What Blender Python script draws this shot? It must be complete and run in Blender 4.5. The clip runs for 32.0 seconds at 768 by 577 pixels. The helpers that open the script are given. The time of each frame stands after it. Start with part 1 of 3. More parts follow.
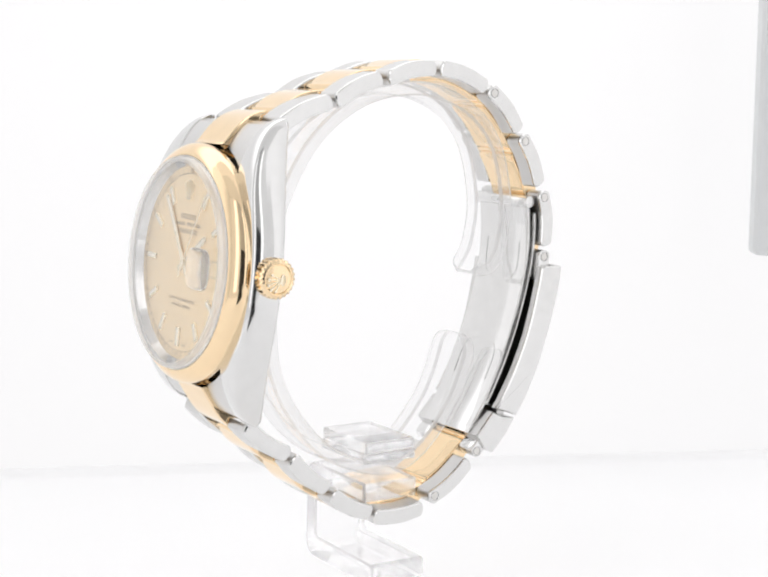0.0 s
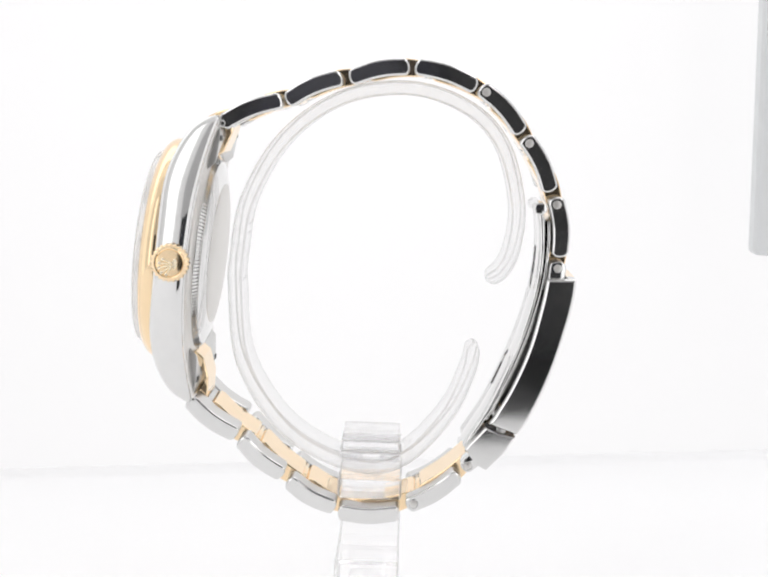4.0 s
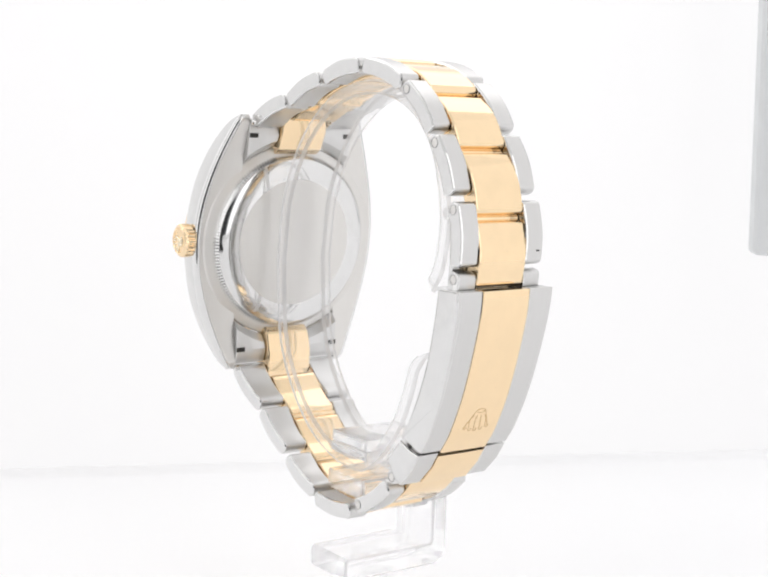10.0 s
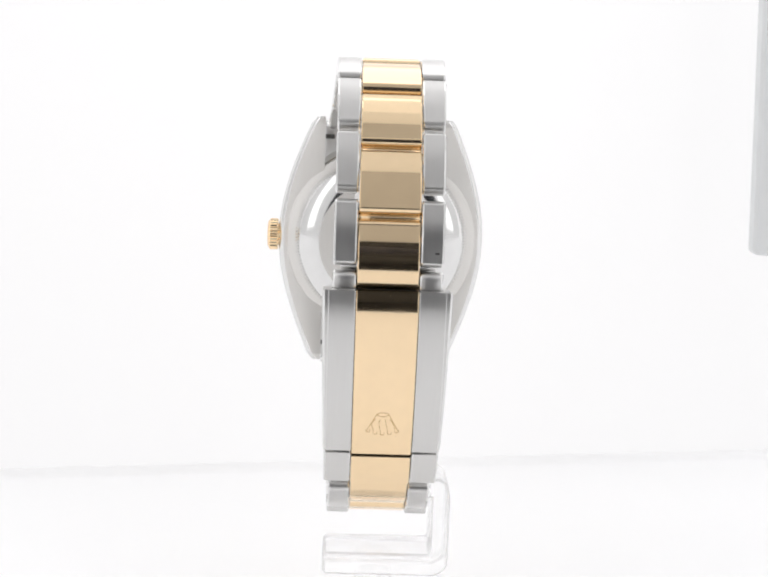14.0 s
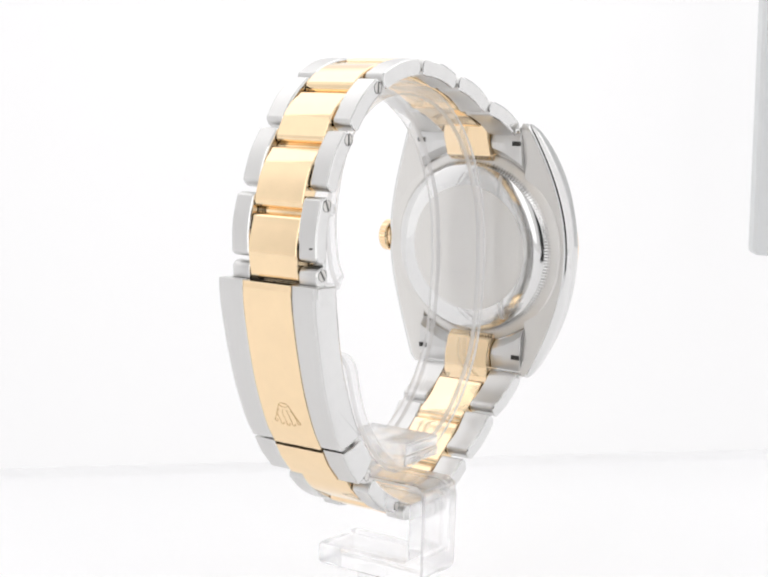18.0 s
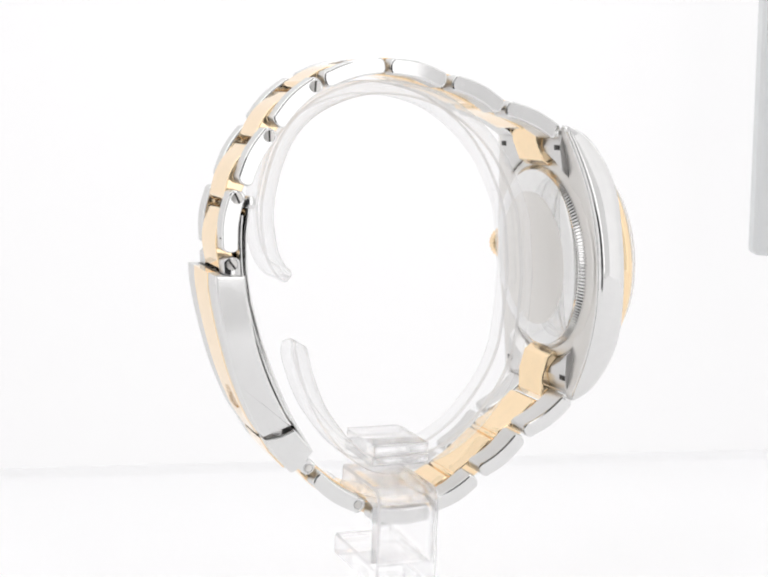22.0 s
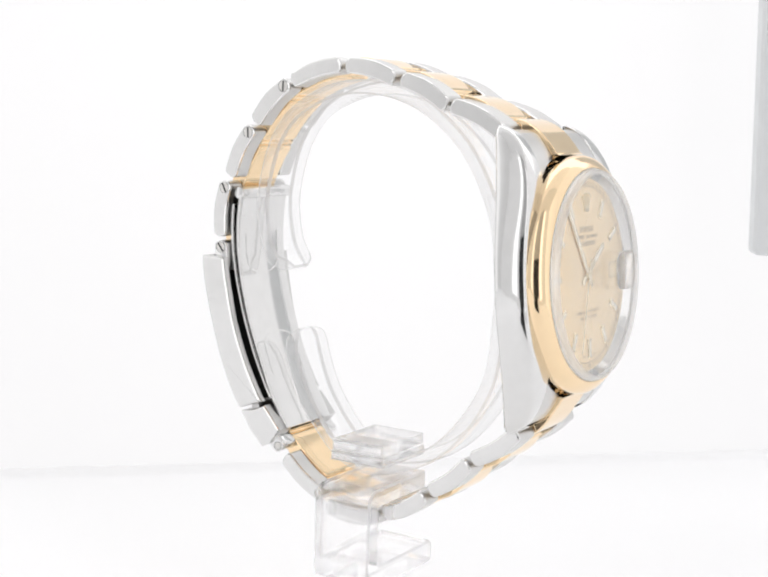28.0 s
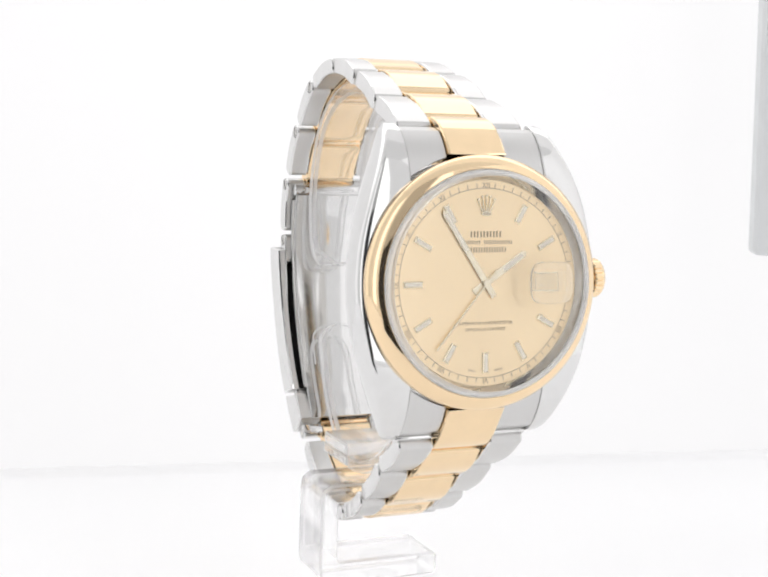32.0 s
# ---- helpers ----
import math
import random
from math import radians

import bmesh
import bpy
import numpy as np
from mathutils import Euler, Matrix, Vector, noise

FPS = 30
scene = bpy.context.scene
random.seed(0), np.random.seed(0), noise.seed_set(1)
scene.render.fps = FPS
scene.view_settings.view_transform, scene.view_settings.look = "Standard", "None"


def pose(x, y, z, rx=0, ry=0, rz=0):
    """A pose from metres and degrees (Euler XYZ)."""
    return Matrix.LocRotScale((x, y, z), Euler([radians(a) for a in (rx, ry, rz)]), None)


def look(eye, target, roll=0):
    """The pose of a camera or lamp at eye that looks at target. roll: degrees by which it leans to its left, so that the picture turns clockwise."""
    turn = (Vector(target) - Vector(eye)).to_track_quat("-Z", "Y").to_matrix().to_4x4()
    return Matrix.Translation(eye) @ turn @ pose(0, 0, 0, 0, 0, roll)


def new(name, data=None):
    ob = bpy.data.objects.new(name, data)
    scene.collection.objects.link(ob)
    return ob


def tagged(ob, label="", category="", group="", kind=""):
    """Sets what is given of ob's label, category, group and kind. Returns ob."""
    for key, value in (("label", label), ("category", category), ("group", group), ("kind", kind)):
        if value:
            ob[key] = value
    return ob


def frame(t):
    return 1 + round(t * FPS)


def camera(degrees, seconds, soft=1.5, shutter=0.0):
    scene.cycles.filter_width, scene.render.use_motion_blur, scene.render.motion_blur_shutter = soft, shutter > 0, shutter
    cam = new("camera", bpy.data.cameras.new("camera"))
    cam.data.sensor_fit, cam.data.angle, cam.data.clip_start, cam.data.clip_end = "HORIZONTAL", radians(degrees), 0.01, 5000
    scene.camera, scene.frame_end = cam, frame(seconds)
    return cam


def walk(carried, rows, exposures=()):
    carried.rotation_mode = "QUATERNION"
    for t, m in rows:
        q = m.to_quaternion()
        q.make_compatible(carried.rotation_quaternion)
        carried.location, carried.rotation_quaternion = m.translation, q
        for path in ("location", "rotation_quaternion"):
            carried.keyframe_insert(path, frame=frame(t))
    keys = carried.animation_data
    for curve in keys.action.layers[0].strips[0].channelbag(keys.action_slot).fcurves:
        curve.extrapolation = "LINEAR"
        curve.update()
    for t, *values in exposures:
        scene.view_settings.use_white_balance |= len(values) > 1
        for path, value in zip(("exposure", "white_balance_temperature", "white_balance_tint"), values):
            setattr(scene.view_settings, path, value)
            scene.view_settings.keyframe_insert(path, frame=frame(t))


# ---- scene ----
# Lengths of the watch are written in its own units: one unit is U metres (case about 36 mm across).
U = 0.00093
FLOOR = 75.0        # units from the origin of the plan down to the floor
cam = camera(31.28, 32.0, soft=2.2)
EYE = Vector((0.0, -235.589 * U, (22.645 + FLOOR) * U))
AIM = EYE + Vector((math.sin(radians(0.048)) * math.cos(radians(7.592)), math.cos(radians(0.048)) * math.cos(radians(7.592)), -math.sin(radians(7.592))))
walk(cam, [(0.0, look(EYE, AIM, 1.897)), (32.0, look(EYE, AIM, 1.897))])

TURN_START, TURN_RATE = -55.856, -8.76815      # degrees, degrees a second


def turned(t, z):
    return pose(0, 0, z, 0, 0, TURN_START + TURN_RATE * t)


# ---------------------------------------------------------------- light
world = bpy.data.worlds.new("studio_room")
scene.world = world
world.use_nodes = True
world.node_tree.nodes["Background"].inputs[0].default_value = (0.5, 0.52, 0.55, 1)
world.node_tree.nodes["Background"].inputs[1].default_value = 0.10
scene.view_settings.exposure = 0.0


# ---------------------------------------------------------------- materials
def material(name, colour, metallic=0.0, rough=0.5, **more):
    m = bpy.data.materials.new(name)
    m.use_nodes = True
    b = m.node_tree.nodes["Principled BSDF"]
    b.inputs["Base Color"].default_value = (*colour, 1)
    b.inputs["Metallic"].default_value = metallic
    b.inputs["Roughness"].default_value = rough
    for k, v in more.items():
        b.inputs[k.replace("_", " ")].default_value = v
    return m


def add_grain(m, scale, stretch, rough_lo, rough_hi, bump=0.0, detail=3.0, shade=0.0):
    """Grain in object space: roughness and fine relief that vary along stretched noise."""
    nt = m.node_tree
    b = nt.nodes["Principled BSDF"]
    co = nt.nodes.new("ShaderNodeTexCoord")
    mp = nt.nodes.new("ShaderNodeMapping")
    mp.inputs["Scale"].default_value = stretch
    nz = nt.nodes.new("ShaderNodeTexNoise")
    nz.inputs["Scale"].default_value, nz.inputs["Detail"].default_value = scale, detail
    rr = nt.nodes.new("ShaderNodeMapRange")
    rr.inputs["To Min"].default_value, rr.inputs["To Max"].default_value = rough_lo, rough_hi
    nt.links.new(co.outputs["Object"], mp.inputs["Vector"])
    nt.links.new(mp.outputs["Vector"], nz.inputs["Vector"])
    nt.links.new(nz.outputs["Fac"], rr.inputs["Value"])
    nt.links.new(rr.outputs["Result"], b.inputs["Roughness"])
    if shade:
        base = b.inputs["Base Color"].default_value
        ramp = nt.nodes.new("ShaderNodeMix")
        ramp.data_type = "RGBA"
        ramp.inputs["A"].default_value = [c * (1 - shade) for c in base[:3]] + [1]
        ramp.inputs["B"].default_value = [min(1, c * (1 + shade)) for c in base[:3]] + [1]
        nt.links.new(nz.outputs["Fac"], ramp.inputs["Factor"])
        nt.links.new(ramp.outputs["Result"], b.inputs["Base Color"])
    if bump:
        bp = nt.nodes.new("ShaderNodeBump")
        bp.inputs["Strength"].default_value, bp.inputs["Distance"].default_value = bump, 0.0001
        nt.links.new(nz.outputs["Fac"], bp.inputs["Height"])
        nt.links.new(bp.outputs["Normal"], b.inputs["Normal"])
    return m


STEEL = add_grain(material("polished_steel", (0.75, 0.748, 0.74), 1.0, 0.07), 500, (1, 1, 1), 0.05, 0.11, 0.0, 3.0, 0.04)
BRUSHED = add_grain(material("brushed_steel", (0.66, 0.655, 0.645), 1.0, 0.3), 5200, (1, 0.04, 0.04), 0.27, 0.35, 0.02, 2.0, 0.03)
SATIN = add_grain(material("satin_steel", (0.73, 0.715, 0.69), 1.0, 0.38), 5200, (1, 0.04, 0.04), 0.36, 0.44, 0.02, 2.0, 0.03)
GOLD = add_grain(material("polished_gold", (0.94, 0.73, 0.475), 1.0, 0.06), 400, (1, 1, 1), 0.05, 0.10, 0.0, 3.0, 0.04)
# gold lightened to imitate highlights on the small dial parts and crown emblem
PALE_GOLD = material("lightened_gold", (1.0, 0.91, 0.72), 0.7, 0.25)
# near-black for the shade in slots and recesses, and for one nick
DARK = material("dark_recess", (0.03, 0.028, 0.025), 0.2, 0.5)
INK = material("dial_print", (0.30, 0.22, 0.13), 0.0, 0.5)
CHAMPAGNE = add_grain(material("champagne_dial", (1.0, 0.815, 0.555), 0.92, 0.42, Anisotropic=0.6), 300, (1, 1, 1), 0.32, 0.42)
ray = CHAMPAGNE.node_tree.nodes.new("ShaderNodeTangent")
ray.direction_type, ray.axis = "RADIAL", "Y"
CHAMPAGNE.node_tree.links.new(ray.outputs["Tangent"], CHAMPAGNE.node_tree.nodes["Principled BSDF"].inputs["Tangent"])
ENGRAVED = material("engraved_gold", (0.62, 0.43, 0.22), 0.9, 0.4)
GASKET = material("white_nylon", (0.82, 0.82, 0.80), 0.0, 0.4)
LUME = material("pale_cream_filling", (0.93, 0.88, 0.77), 0.0, 0.4)
DATE = material("date_disc", (0.98, 0.82, 0.57), 0.6, 0.42)
LENS_GLASS = material("magnifier_glass", (1, 1, 1), 0.0, 0.0, Transmission_Weight=1.0, IOR=1.5)


def clear_pane(name, tint, base, rise, rough=0.01):
    """Clear sheet seen straight through, with gloss that grows towards grazing views."""
    m = bpy.data.materials.new(name)
    m.use_nodes = True
    nt = m.node_tree
    nt.nodes.remove(nt.nodes["Principled BSDF"])
    mix, see = nt.nodes.new("ShaderNodeMixShader"), nt.nodes.new("ShaderNodeBsdfTransparent")
    gloss, face = nt.nodes.new("ShaderNodeBsdfGlossy"), nt.nodes.new("ShaderNodeLayerWeight")
    gloss.inputs["Roughness"].default_value, face.inputs["Blend"].default_value = rough, 0.5
    see.inputs["Color"].default_value = tint
    power, total = nt.nodes.new("ShaderNodeMath"), nt.nodes.new("ShaderNodeMath")
    power.operation, total.operation = "POWER", "MULTIPLY_ADD"
    power.inputs[1].default_value = 3.6
    total.inputs[1].default_value, total.inputs[2].default_value = rise, base
    nt.links.new(face.outputs["Facing"], power.inputs[0])
    nt.links.new(power.outputs["Value"], total.inputs[0])
    nt.links.new(total.outputs["Value"], mix.inputs["Fac"])
    nt.links.new(see.outputs["BSDF"], mix.inputs[1])
    nt.links.new(gloss.outputs["BSDF"], mix.inputs[2])
    nt.links.new(mix.outputs["Shader"], nt.nodes["Material Output"].inputs["Surface"])
    return m


CRYSTAL = clear_pane("flat_sapphire_pane", (0.99, 0.99, 0.99, 1), 0.025, 0.95)

ACRYLIC = clear_pane("clear_acrylic", (0.995, 0.995, 0.996, 1), 0.04, 0.55)
MOULDED = material("moulded_acrylic", (1, 1, 1), 0.0, 0.02, Transmission_Weight=1.0, IOR=1.38)


def soften_acrylic(m, clear):
    """Thin mouldings bend the view little: mixes straight see-through with the refracting body."""
    nt = m.node_tree
    mix, see = nt.nodes.new("ShaderNodeMixShader"), nt.nodes.new("ShaderNodeBsdfTransparent")
    see.inputs["Color"].default_value = (0.985, 0.985, 0.988, 1)
    mix.inputs["Fac"].default_value = clear
    nt.links.new(nt.nodes["Principled BSDF"].outputs["BSDF"], mix.inputs[1])
    nt.links.new(see.outputs["BSDF"], mix.inputs[2])
    nt.links.new(mix.outputs["Shader"], nt.nodes["Material Output"].inputs["Surface"])


def rim_acrylic(name, white, gloss):
    """Rim with white mixed in to imitate light gathered inside the sheet: part white, part gloss, part clear."""
    m = material(name, (0.98, 0.98, 0.985), 0.0, 0.12)
    nt = m.node_tree
    see, thru, shine = (nt.nodes.new("ShaderNodeBsdf" + k) for k in ("Transparent", "Translucent", "Glossy"))
    m1, m2, m3 = (nt.nodes.new("ShaderNodeMixShader") for _ in range(3))
    thru.inputs["Color"].default_value = (0.99, 0.99, 0.995, 1)
    shine.inputs["Roughness"].default_value = 0.15
    m1.inputs["Fac"].default_value, m2.inputs["Fac"].default_value, m3.inputs["Fac"].default_value = 0.75, gloss, 1 - white
    nt.links.new(nt.nodes["Principled BSDF"].outputs["BSDF"], m1.inputs[1])
    nt.links.new(thru.outputs["BSDF"], m1.inputs[2])
    nt.links.new(m1.outputs["Shader"], m2.inputs[1])
    nt.links.new(shine.outputs["BSDF"], m2.inputs[2])
    nt.links.new(m2.outputs["Shader"], m3.inputs[1])
    nt.links.new(see.outputs["BSDF"], m3.inputs[2])
    nt.links.new(m3.outputs["Shader"], nt.nodes["Material Output"].inputs["Surface"])
    return m


CRYSTAL_EDGE = rim_acrylic("whitened_crystal_edge", 0.6, 0.45)
RIM = rim_acrylic("whitened_acrylic_rim", 0.7, 0.2)
SIDE = rim_acrylic("whitened_acrylic_side", 0.2, 0.0)
soften_acrylic(LENS_GLASS, 0.15)
soften_acrylic(MOULDED, 0.3)
CARD = add_grain(material("grey_card", (0.70, 0.715, 0.72), 0.0, 0.7), 60, (1, 1, 1), 0.6, 0.8)
BLACK = add_grain(material("black_plastic", (0.012, 0.012, 0.013), 0.0, 0.5), 800, (1, 1, 1), 0.4, 0.6)
LENS = material("coated_lens", (0.01, 0.01, 0.02), 0.0, 0.05)
PAPER = add_grain(material("white_sweep_paper", (0.87, 0.87, 0.875), 0.0, 0.75), 120, (1, 1, 1), 0.65, 0.85, 0.02)


# tent cloth that glows by itself, standing in for lamps outside
def glowing_fabric(name, glow, albedo=0.27):
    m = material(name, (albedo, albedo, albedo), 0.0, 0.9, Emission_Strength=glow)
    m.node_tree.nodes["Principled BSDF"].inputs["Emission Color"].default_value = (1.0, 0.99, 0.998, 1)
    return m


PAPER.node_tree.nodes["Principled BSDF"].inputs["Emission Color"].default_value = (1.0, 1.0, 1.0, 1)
PAPER.node_tree.nodes["Principled BSDF"].inputs["Emission Strength"].default_value = 0.13   # added glow that whitens the floor, no lamp below


def graded_glow_fabric(name, far, near):
    """Side cloth with its glow graded in the material: near at the front, far at the back."""
    m = glowing_fabric(name, far)
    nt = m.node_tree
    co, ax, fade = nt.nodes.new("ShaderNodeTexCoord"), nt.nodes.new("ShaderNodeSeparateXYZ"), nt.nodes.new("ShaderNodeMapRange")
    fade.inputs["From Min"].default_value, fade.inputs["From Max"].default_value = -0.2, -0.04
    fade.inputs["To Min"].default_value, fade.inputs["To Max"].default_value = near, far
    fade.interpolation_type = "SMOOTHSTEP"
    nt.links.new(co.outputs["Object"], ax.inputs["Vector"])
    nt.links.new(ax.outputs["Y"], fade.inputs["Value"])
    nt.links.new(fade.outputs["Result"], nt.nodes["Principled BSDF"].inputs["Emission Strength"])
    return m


FABRIC_TOP = glowing_fabric("tent_roof_fabric", 0.66)        # own glow in place of lamps over the roof
FABRIC_SIDE = graded_glow_fabric("tent_side_fabric", 0.86, 0.45)
FABRIC_RIGHT = graded_glow_fabric("tent_right_fabric", 0.74, 0.88)
FABRIC_BACK = glowing_fabric("tent_back_fabric", 0.82)       # glow painted stronger mid-wall and high up, no lamp behind
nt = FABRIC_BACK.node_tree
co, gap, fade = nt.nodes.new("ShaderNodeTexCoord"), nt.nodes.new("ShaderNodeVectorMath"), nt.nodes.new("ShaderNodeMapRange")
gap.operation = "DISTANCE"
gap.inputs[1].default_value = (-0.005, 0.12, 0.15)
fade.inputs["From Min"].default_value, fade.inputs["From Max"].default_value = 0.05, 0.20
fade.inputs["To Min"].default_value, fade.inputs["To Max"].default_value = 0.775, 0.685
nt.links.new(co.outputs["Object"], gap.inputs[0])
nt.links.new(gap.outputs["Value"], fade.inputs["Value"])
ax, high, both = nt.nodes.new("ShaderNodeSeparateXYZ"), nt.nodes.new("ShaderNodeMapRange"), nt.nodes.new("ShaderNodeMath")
# extra glow above the view, added for bright bands in the gold links
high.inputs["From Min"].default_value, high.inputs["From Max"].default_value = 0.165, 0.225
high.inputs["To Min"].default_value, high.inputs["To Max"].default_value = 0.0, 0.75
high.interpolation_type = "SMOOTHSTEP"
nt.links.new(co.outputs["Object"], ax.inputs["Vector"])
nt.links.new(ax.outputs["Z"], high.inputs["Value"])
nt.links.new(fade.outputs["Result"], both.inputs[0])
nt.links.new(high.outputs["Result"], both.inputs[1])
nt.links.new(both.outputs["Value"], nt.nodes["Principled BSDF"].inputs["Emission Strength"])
# same roof cloth with less glow, to darken what the links reflect
FABRIC_DIM = glowing_fabric("tent_roof_front_fabric", 0.50)
# front wall's added glow fills in light from the camera side
FABRIC_FRONT = glowing_fabric("tent_front_fabric", 0.52)
# out of view, added for the white bands reflected in the steel sides
STRIP = glowing_fabric("light_strip_diffuser", 1.3)
# grey cloth, added to grey the reflections above the camera
FLAP = add_grain(material("flap_cloth", (0.4, 0.4, 0.4), 0.0, 0.9), 300, (1, 1, 1), 0.85, 0.95, 0.05)


# ---------------------------------------------------------------- mesh tools
def mesh(verts, faces, mats, face_mats=None, smooth=35.0, unit=U):
    """A mesh from points in watch units; smooth: the angle below which edges shade round."""
    me = bpy.data.meshes.new("mesh")
    me.from_pydata([(x * unit, y * unit, z * unit) for x, y, z in verts], [], faces)
    bm = bmesh.new()
    bm.from_mesh(me)
    bmesh.ops.recalc_face_normals(bm, faces=bm.faces)
    bm.to_mesh(me)
    bm.free()
    for m in mats:
        me.materials.append(m)
    if face_mats:
        me.polygons.foreach_set("material_index", face_mats)
    if smooth:
        me.shade_smooth()
        me.set_sharp_from_angle(angle=radians(smooth))
    return me


def part(name, me, parent, label="", kind=""):
    me.name = name
    ob = new(name, me)
    ob.parent = parent
    return tagged(ob, label=label, kind=kind)


class Shape:
    """Collects points and faces in watch units."""

    def __init__(self):
        self.v, self.f, self.m = [], [], []

    def add(self, verts, faces, mats=0):
        k = len(self.v)
        self.v += [tuple(p) for p in verts]
        self.f += [tuple(i + k for i in q) for q in faces]
        self.m += mats if isinstance(mats, list) else [mats] * len(faces)
        return self

    def move(self, fn):
        self.v = [tuple(fn(*p)) for p in self.v]
        return self

    def done(self, *mats, smooth=35.0):
        return mesh(self.v, self.f, mats, self.m, smooth)


def rings(loops, cap=(True, True), mats=None):
    """Faces that join loops of equal length one to the next."""
    n = len(loops[0])
    v = [p for lp in loops for p in lp]
    f, m = [], []
    for k in range(len(loops) - 1):
        for i in range(n):
            j = (i + 1) % n
            f.append((k * n + i, k * n + j, (k + 1) * n + j, (k + 1) * n + i))
            m.append(mats[k] if mats else 0)
    if cap[0]:
        f.append(tuple(range(n - 1, -1, -1)))
        m.append(mats[0] if mats else 0)
    if cap[1]:
        f.append(tuple((len(loops) - 1) * n + i for i in range(n)))
        m.append(mats[-1] if mats else 0)
    return v, f, m


def inset(poly, d):
    """A closed outline moved inwards by d."""
    n, area = len(poly), 0
    for i in range(n):
        (a, b), (c, e) = poly[i], poly[(i + 1) % n]
        area += a * e - c * b
    s = 1 if area > 0 else -1
    out = []
    for i in range(n):
        p0, p1, p2 = Vector(poly[i - 1]), Vector(poly[i]), Vector(poly[(i + 1) % n])
        d1, d2 = (p1 - p0).normalized(), (p2 - p1).normalized()
        n1, n2 = Vector((-d1.y, d1.x)) * s, Vector((-d2.y, d2.x)) * s
        b = n1 + n2
        b = b * (1.0 / max(0.45, b.length_squared / 2)) if b.length > 1e-6 else n1
        q = p1 + b * d
        out.append((q.x, q.y))
    return out


def slab(poly, x0, x1, edge=0.25, fn=None, caps=0, sides=0):
    """An outline in the y-z plane drawn out from x0 to x1, with bevelled rims. fn(y, z, x) may shift x."""
    e = min(edge, abs(x1 - x0) * 0.3)
    sg = 1 if x1 > x0 else -1
    small = inset(poly, e)
    mid = inset(poly, e * 0.3)
    lv = [(small, x0), (mid, x0 + sg * e * 0.3), (poly, x0 + sg * e), (poly, x1 - sg * e), (mid, x1 - sg * e * 0.3), (small, x1)]
    g = fn or (lambda y, z, x: x)
    loops = [[(g(y, z, x), y, z) for y, z in p] for p, x in lv]
    v, f, _ = rings(loops)
    n = len(poly)
    m = [caps] * n * 2 + [sides] * n + [caps] * n * 2 + [caps, caps]
    return v, f, m


def clear_slab(poly, x0, x1, edge, fn=None):
    v, f, m = slab(poly, x0, x1, edge, fn)
    n = len(poly)
    return v, f, [1] * n * 2 + [0] * n + [1] * n * 2 + [2, 2]


def lathe(profile, n=96, closed=False, wave=None):
    """A profile of (radius, depth) turned about the dial's axis; x to 3 o'clock, z to 12, y inwards."""
    loops = []
    for r, y in profile:
        loops.append([((r + (wave(i) if wave else 0)) * math.sin(2 * math.pi * i / n), y, (r + (wave(i) if wave else 0)) * math.cos(2 * math.pi * i / n)) for i in range(n)])
    if closed:
        loops.append(loops[0])
    return rings(loops, (False, False)) if closed else rings(loops)


def spline(points, n):
    """n points spread over a smooth line through the points."""
    P = [Vector(p) for p in points]
    P = [P[0] * 2 - P[1]] + P + [P[-1] * 2 - P[-2]]
    out, segs = [], len(P) - 3
    for k in range(n):
        u = k / (n - 1) * segs
        i = min(int(u), segs - 1)
        t = u - i
        a, b, c, d = P[i:i + 4]
        out.append(0.5 * ((2 * b) + (c - a) * t + (2 * a - 5 * b + 4 * c - d) * t * t + (3 * b - a - 3 * c + d) * t ** 3))
    return out


def tube(profile_c, r, x0, x1, n=20):
    """A cylinder along x about the point (y, z)."""
    y, z = profile_c
    return slab([(y + r * math.cos(2 * math.pi * i / n), z + r * math.sin(2 * math.pi * i / n)) for i in range(n)], x0, x1, min(0.12, r * 0.25))


def strip(points, w0, w1, n=24):
    """A closed outline round a line: w0 to its one side, w1 to the other."""
    L = spline(points, n)
    a, b = [], []
    for i, p in enumerate(L):
        d = (L[min(i + 1, n - 1)] - L[max(i - 1, 0)]).normalized()
        nn = Vector((-d.y, d.x))
        a.append(tuple(p + nn * w0))
        b.append(tuple(p - nn * w1))
    return a + b[::-1]


# ---------------------------------------------------------------- the studio
def wide(name, verts, faces, mat, label, smooth=30):
    me = mesh(verts, faces, [mat], None, smooth, 1.0)
    me.name = name
    return tagged(new(name, me), label=label, kind="structure")


HALF, FRONT, TOP = 0.34, -0.236, 0.46
NEAR = -0.34


def back(x):
    """Where the back wall stands: it slants away to the right."""
    return 0.1193 + 0.2267 * x


loops = []
for x in (-HALF, HALF):
    y1 = back(x)
    q = [(NEAR, 0.0), (-0.15, 0.0), (y1 - 0.003, 0.0)] + [(y1 - 0.003 + 0.0022 * math.sin(a * math.pi / 24), 0.0022 - 0.0022 * math.cos(a * math.pi / 24)) for a in range(1, 13)]
    q += [(y1 - 0.0005, 0.0024), (y1 - 0.0005, -0.02), (NEAR, -0.02)]
    loops.append([(x, y, z) for y, z in q])
v, f, _ = rings(loops)
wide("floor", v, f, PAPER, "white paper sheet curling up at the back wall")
q = [(-HALF - 0.01, back(-HALF - 0.01)), (HALF + 0.01, back(HALF + 0.01)), (HALF + 0.01, back(HALF + 0.01) + 0.01), (-HALF - 0.01, back(-HALF - 0.01) + 0.01)]
v, f, _ = rings([[(x, y, -0.02) for x, y in q], [(x, y, TOP) for x, y in q]])
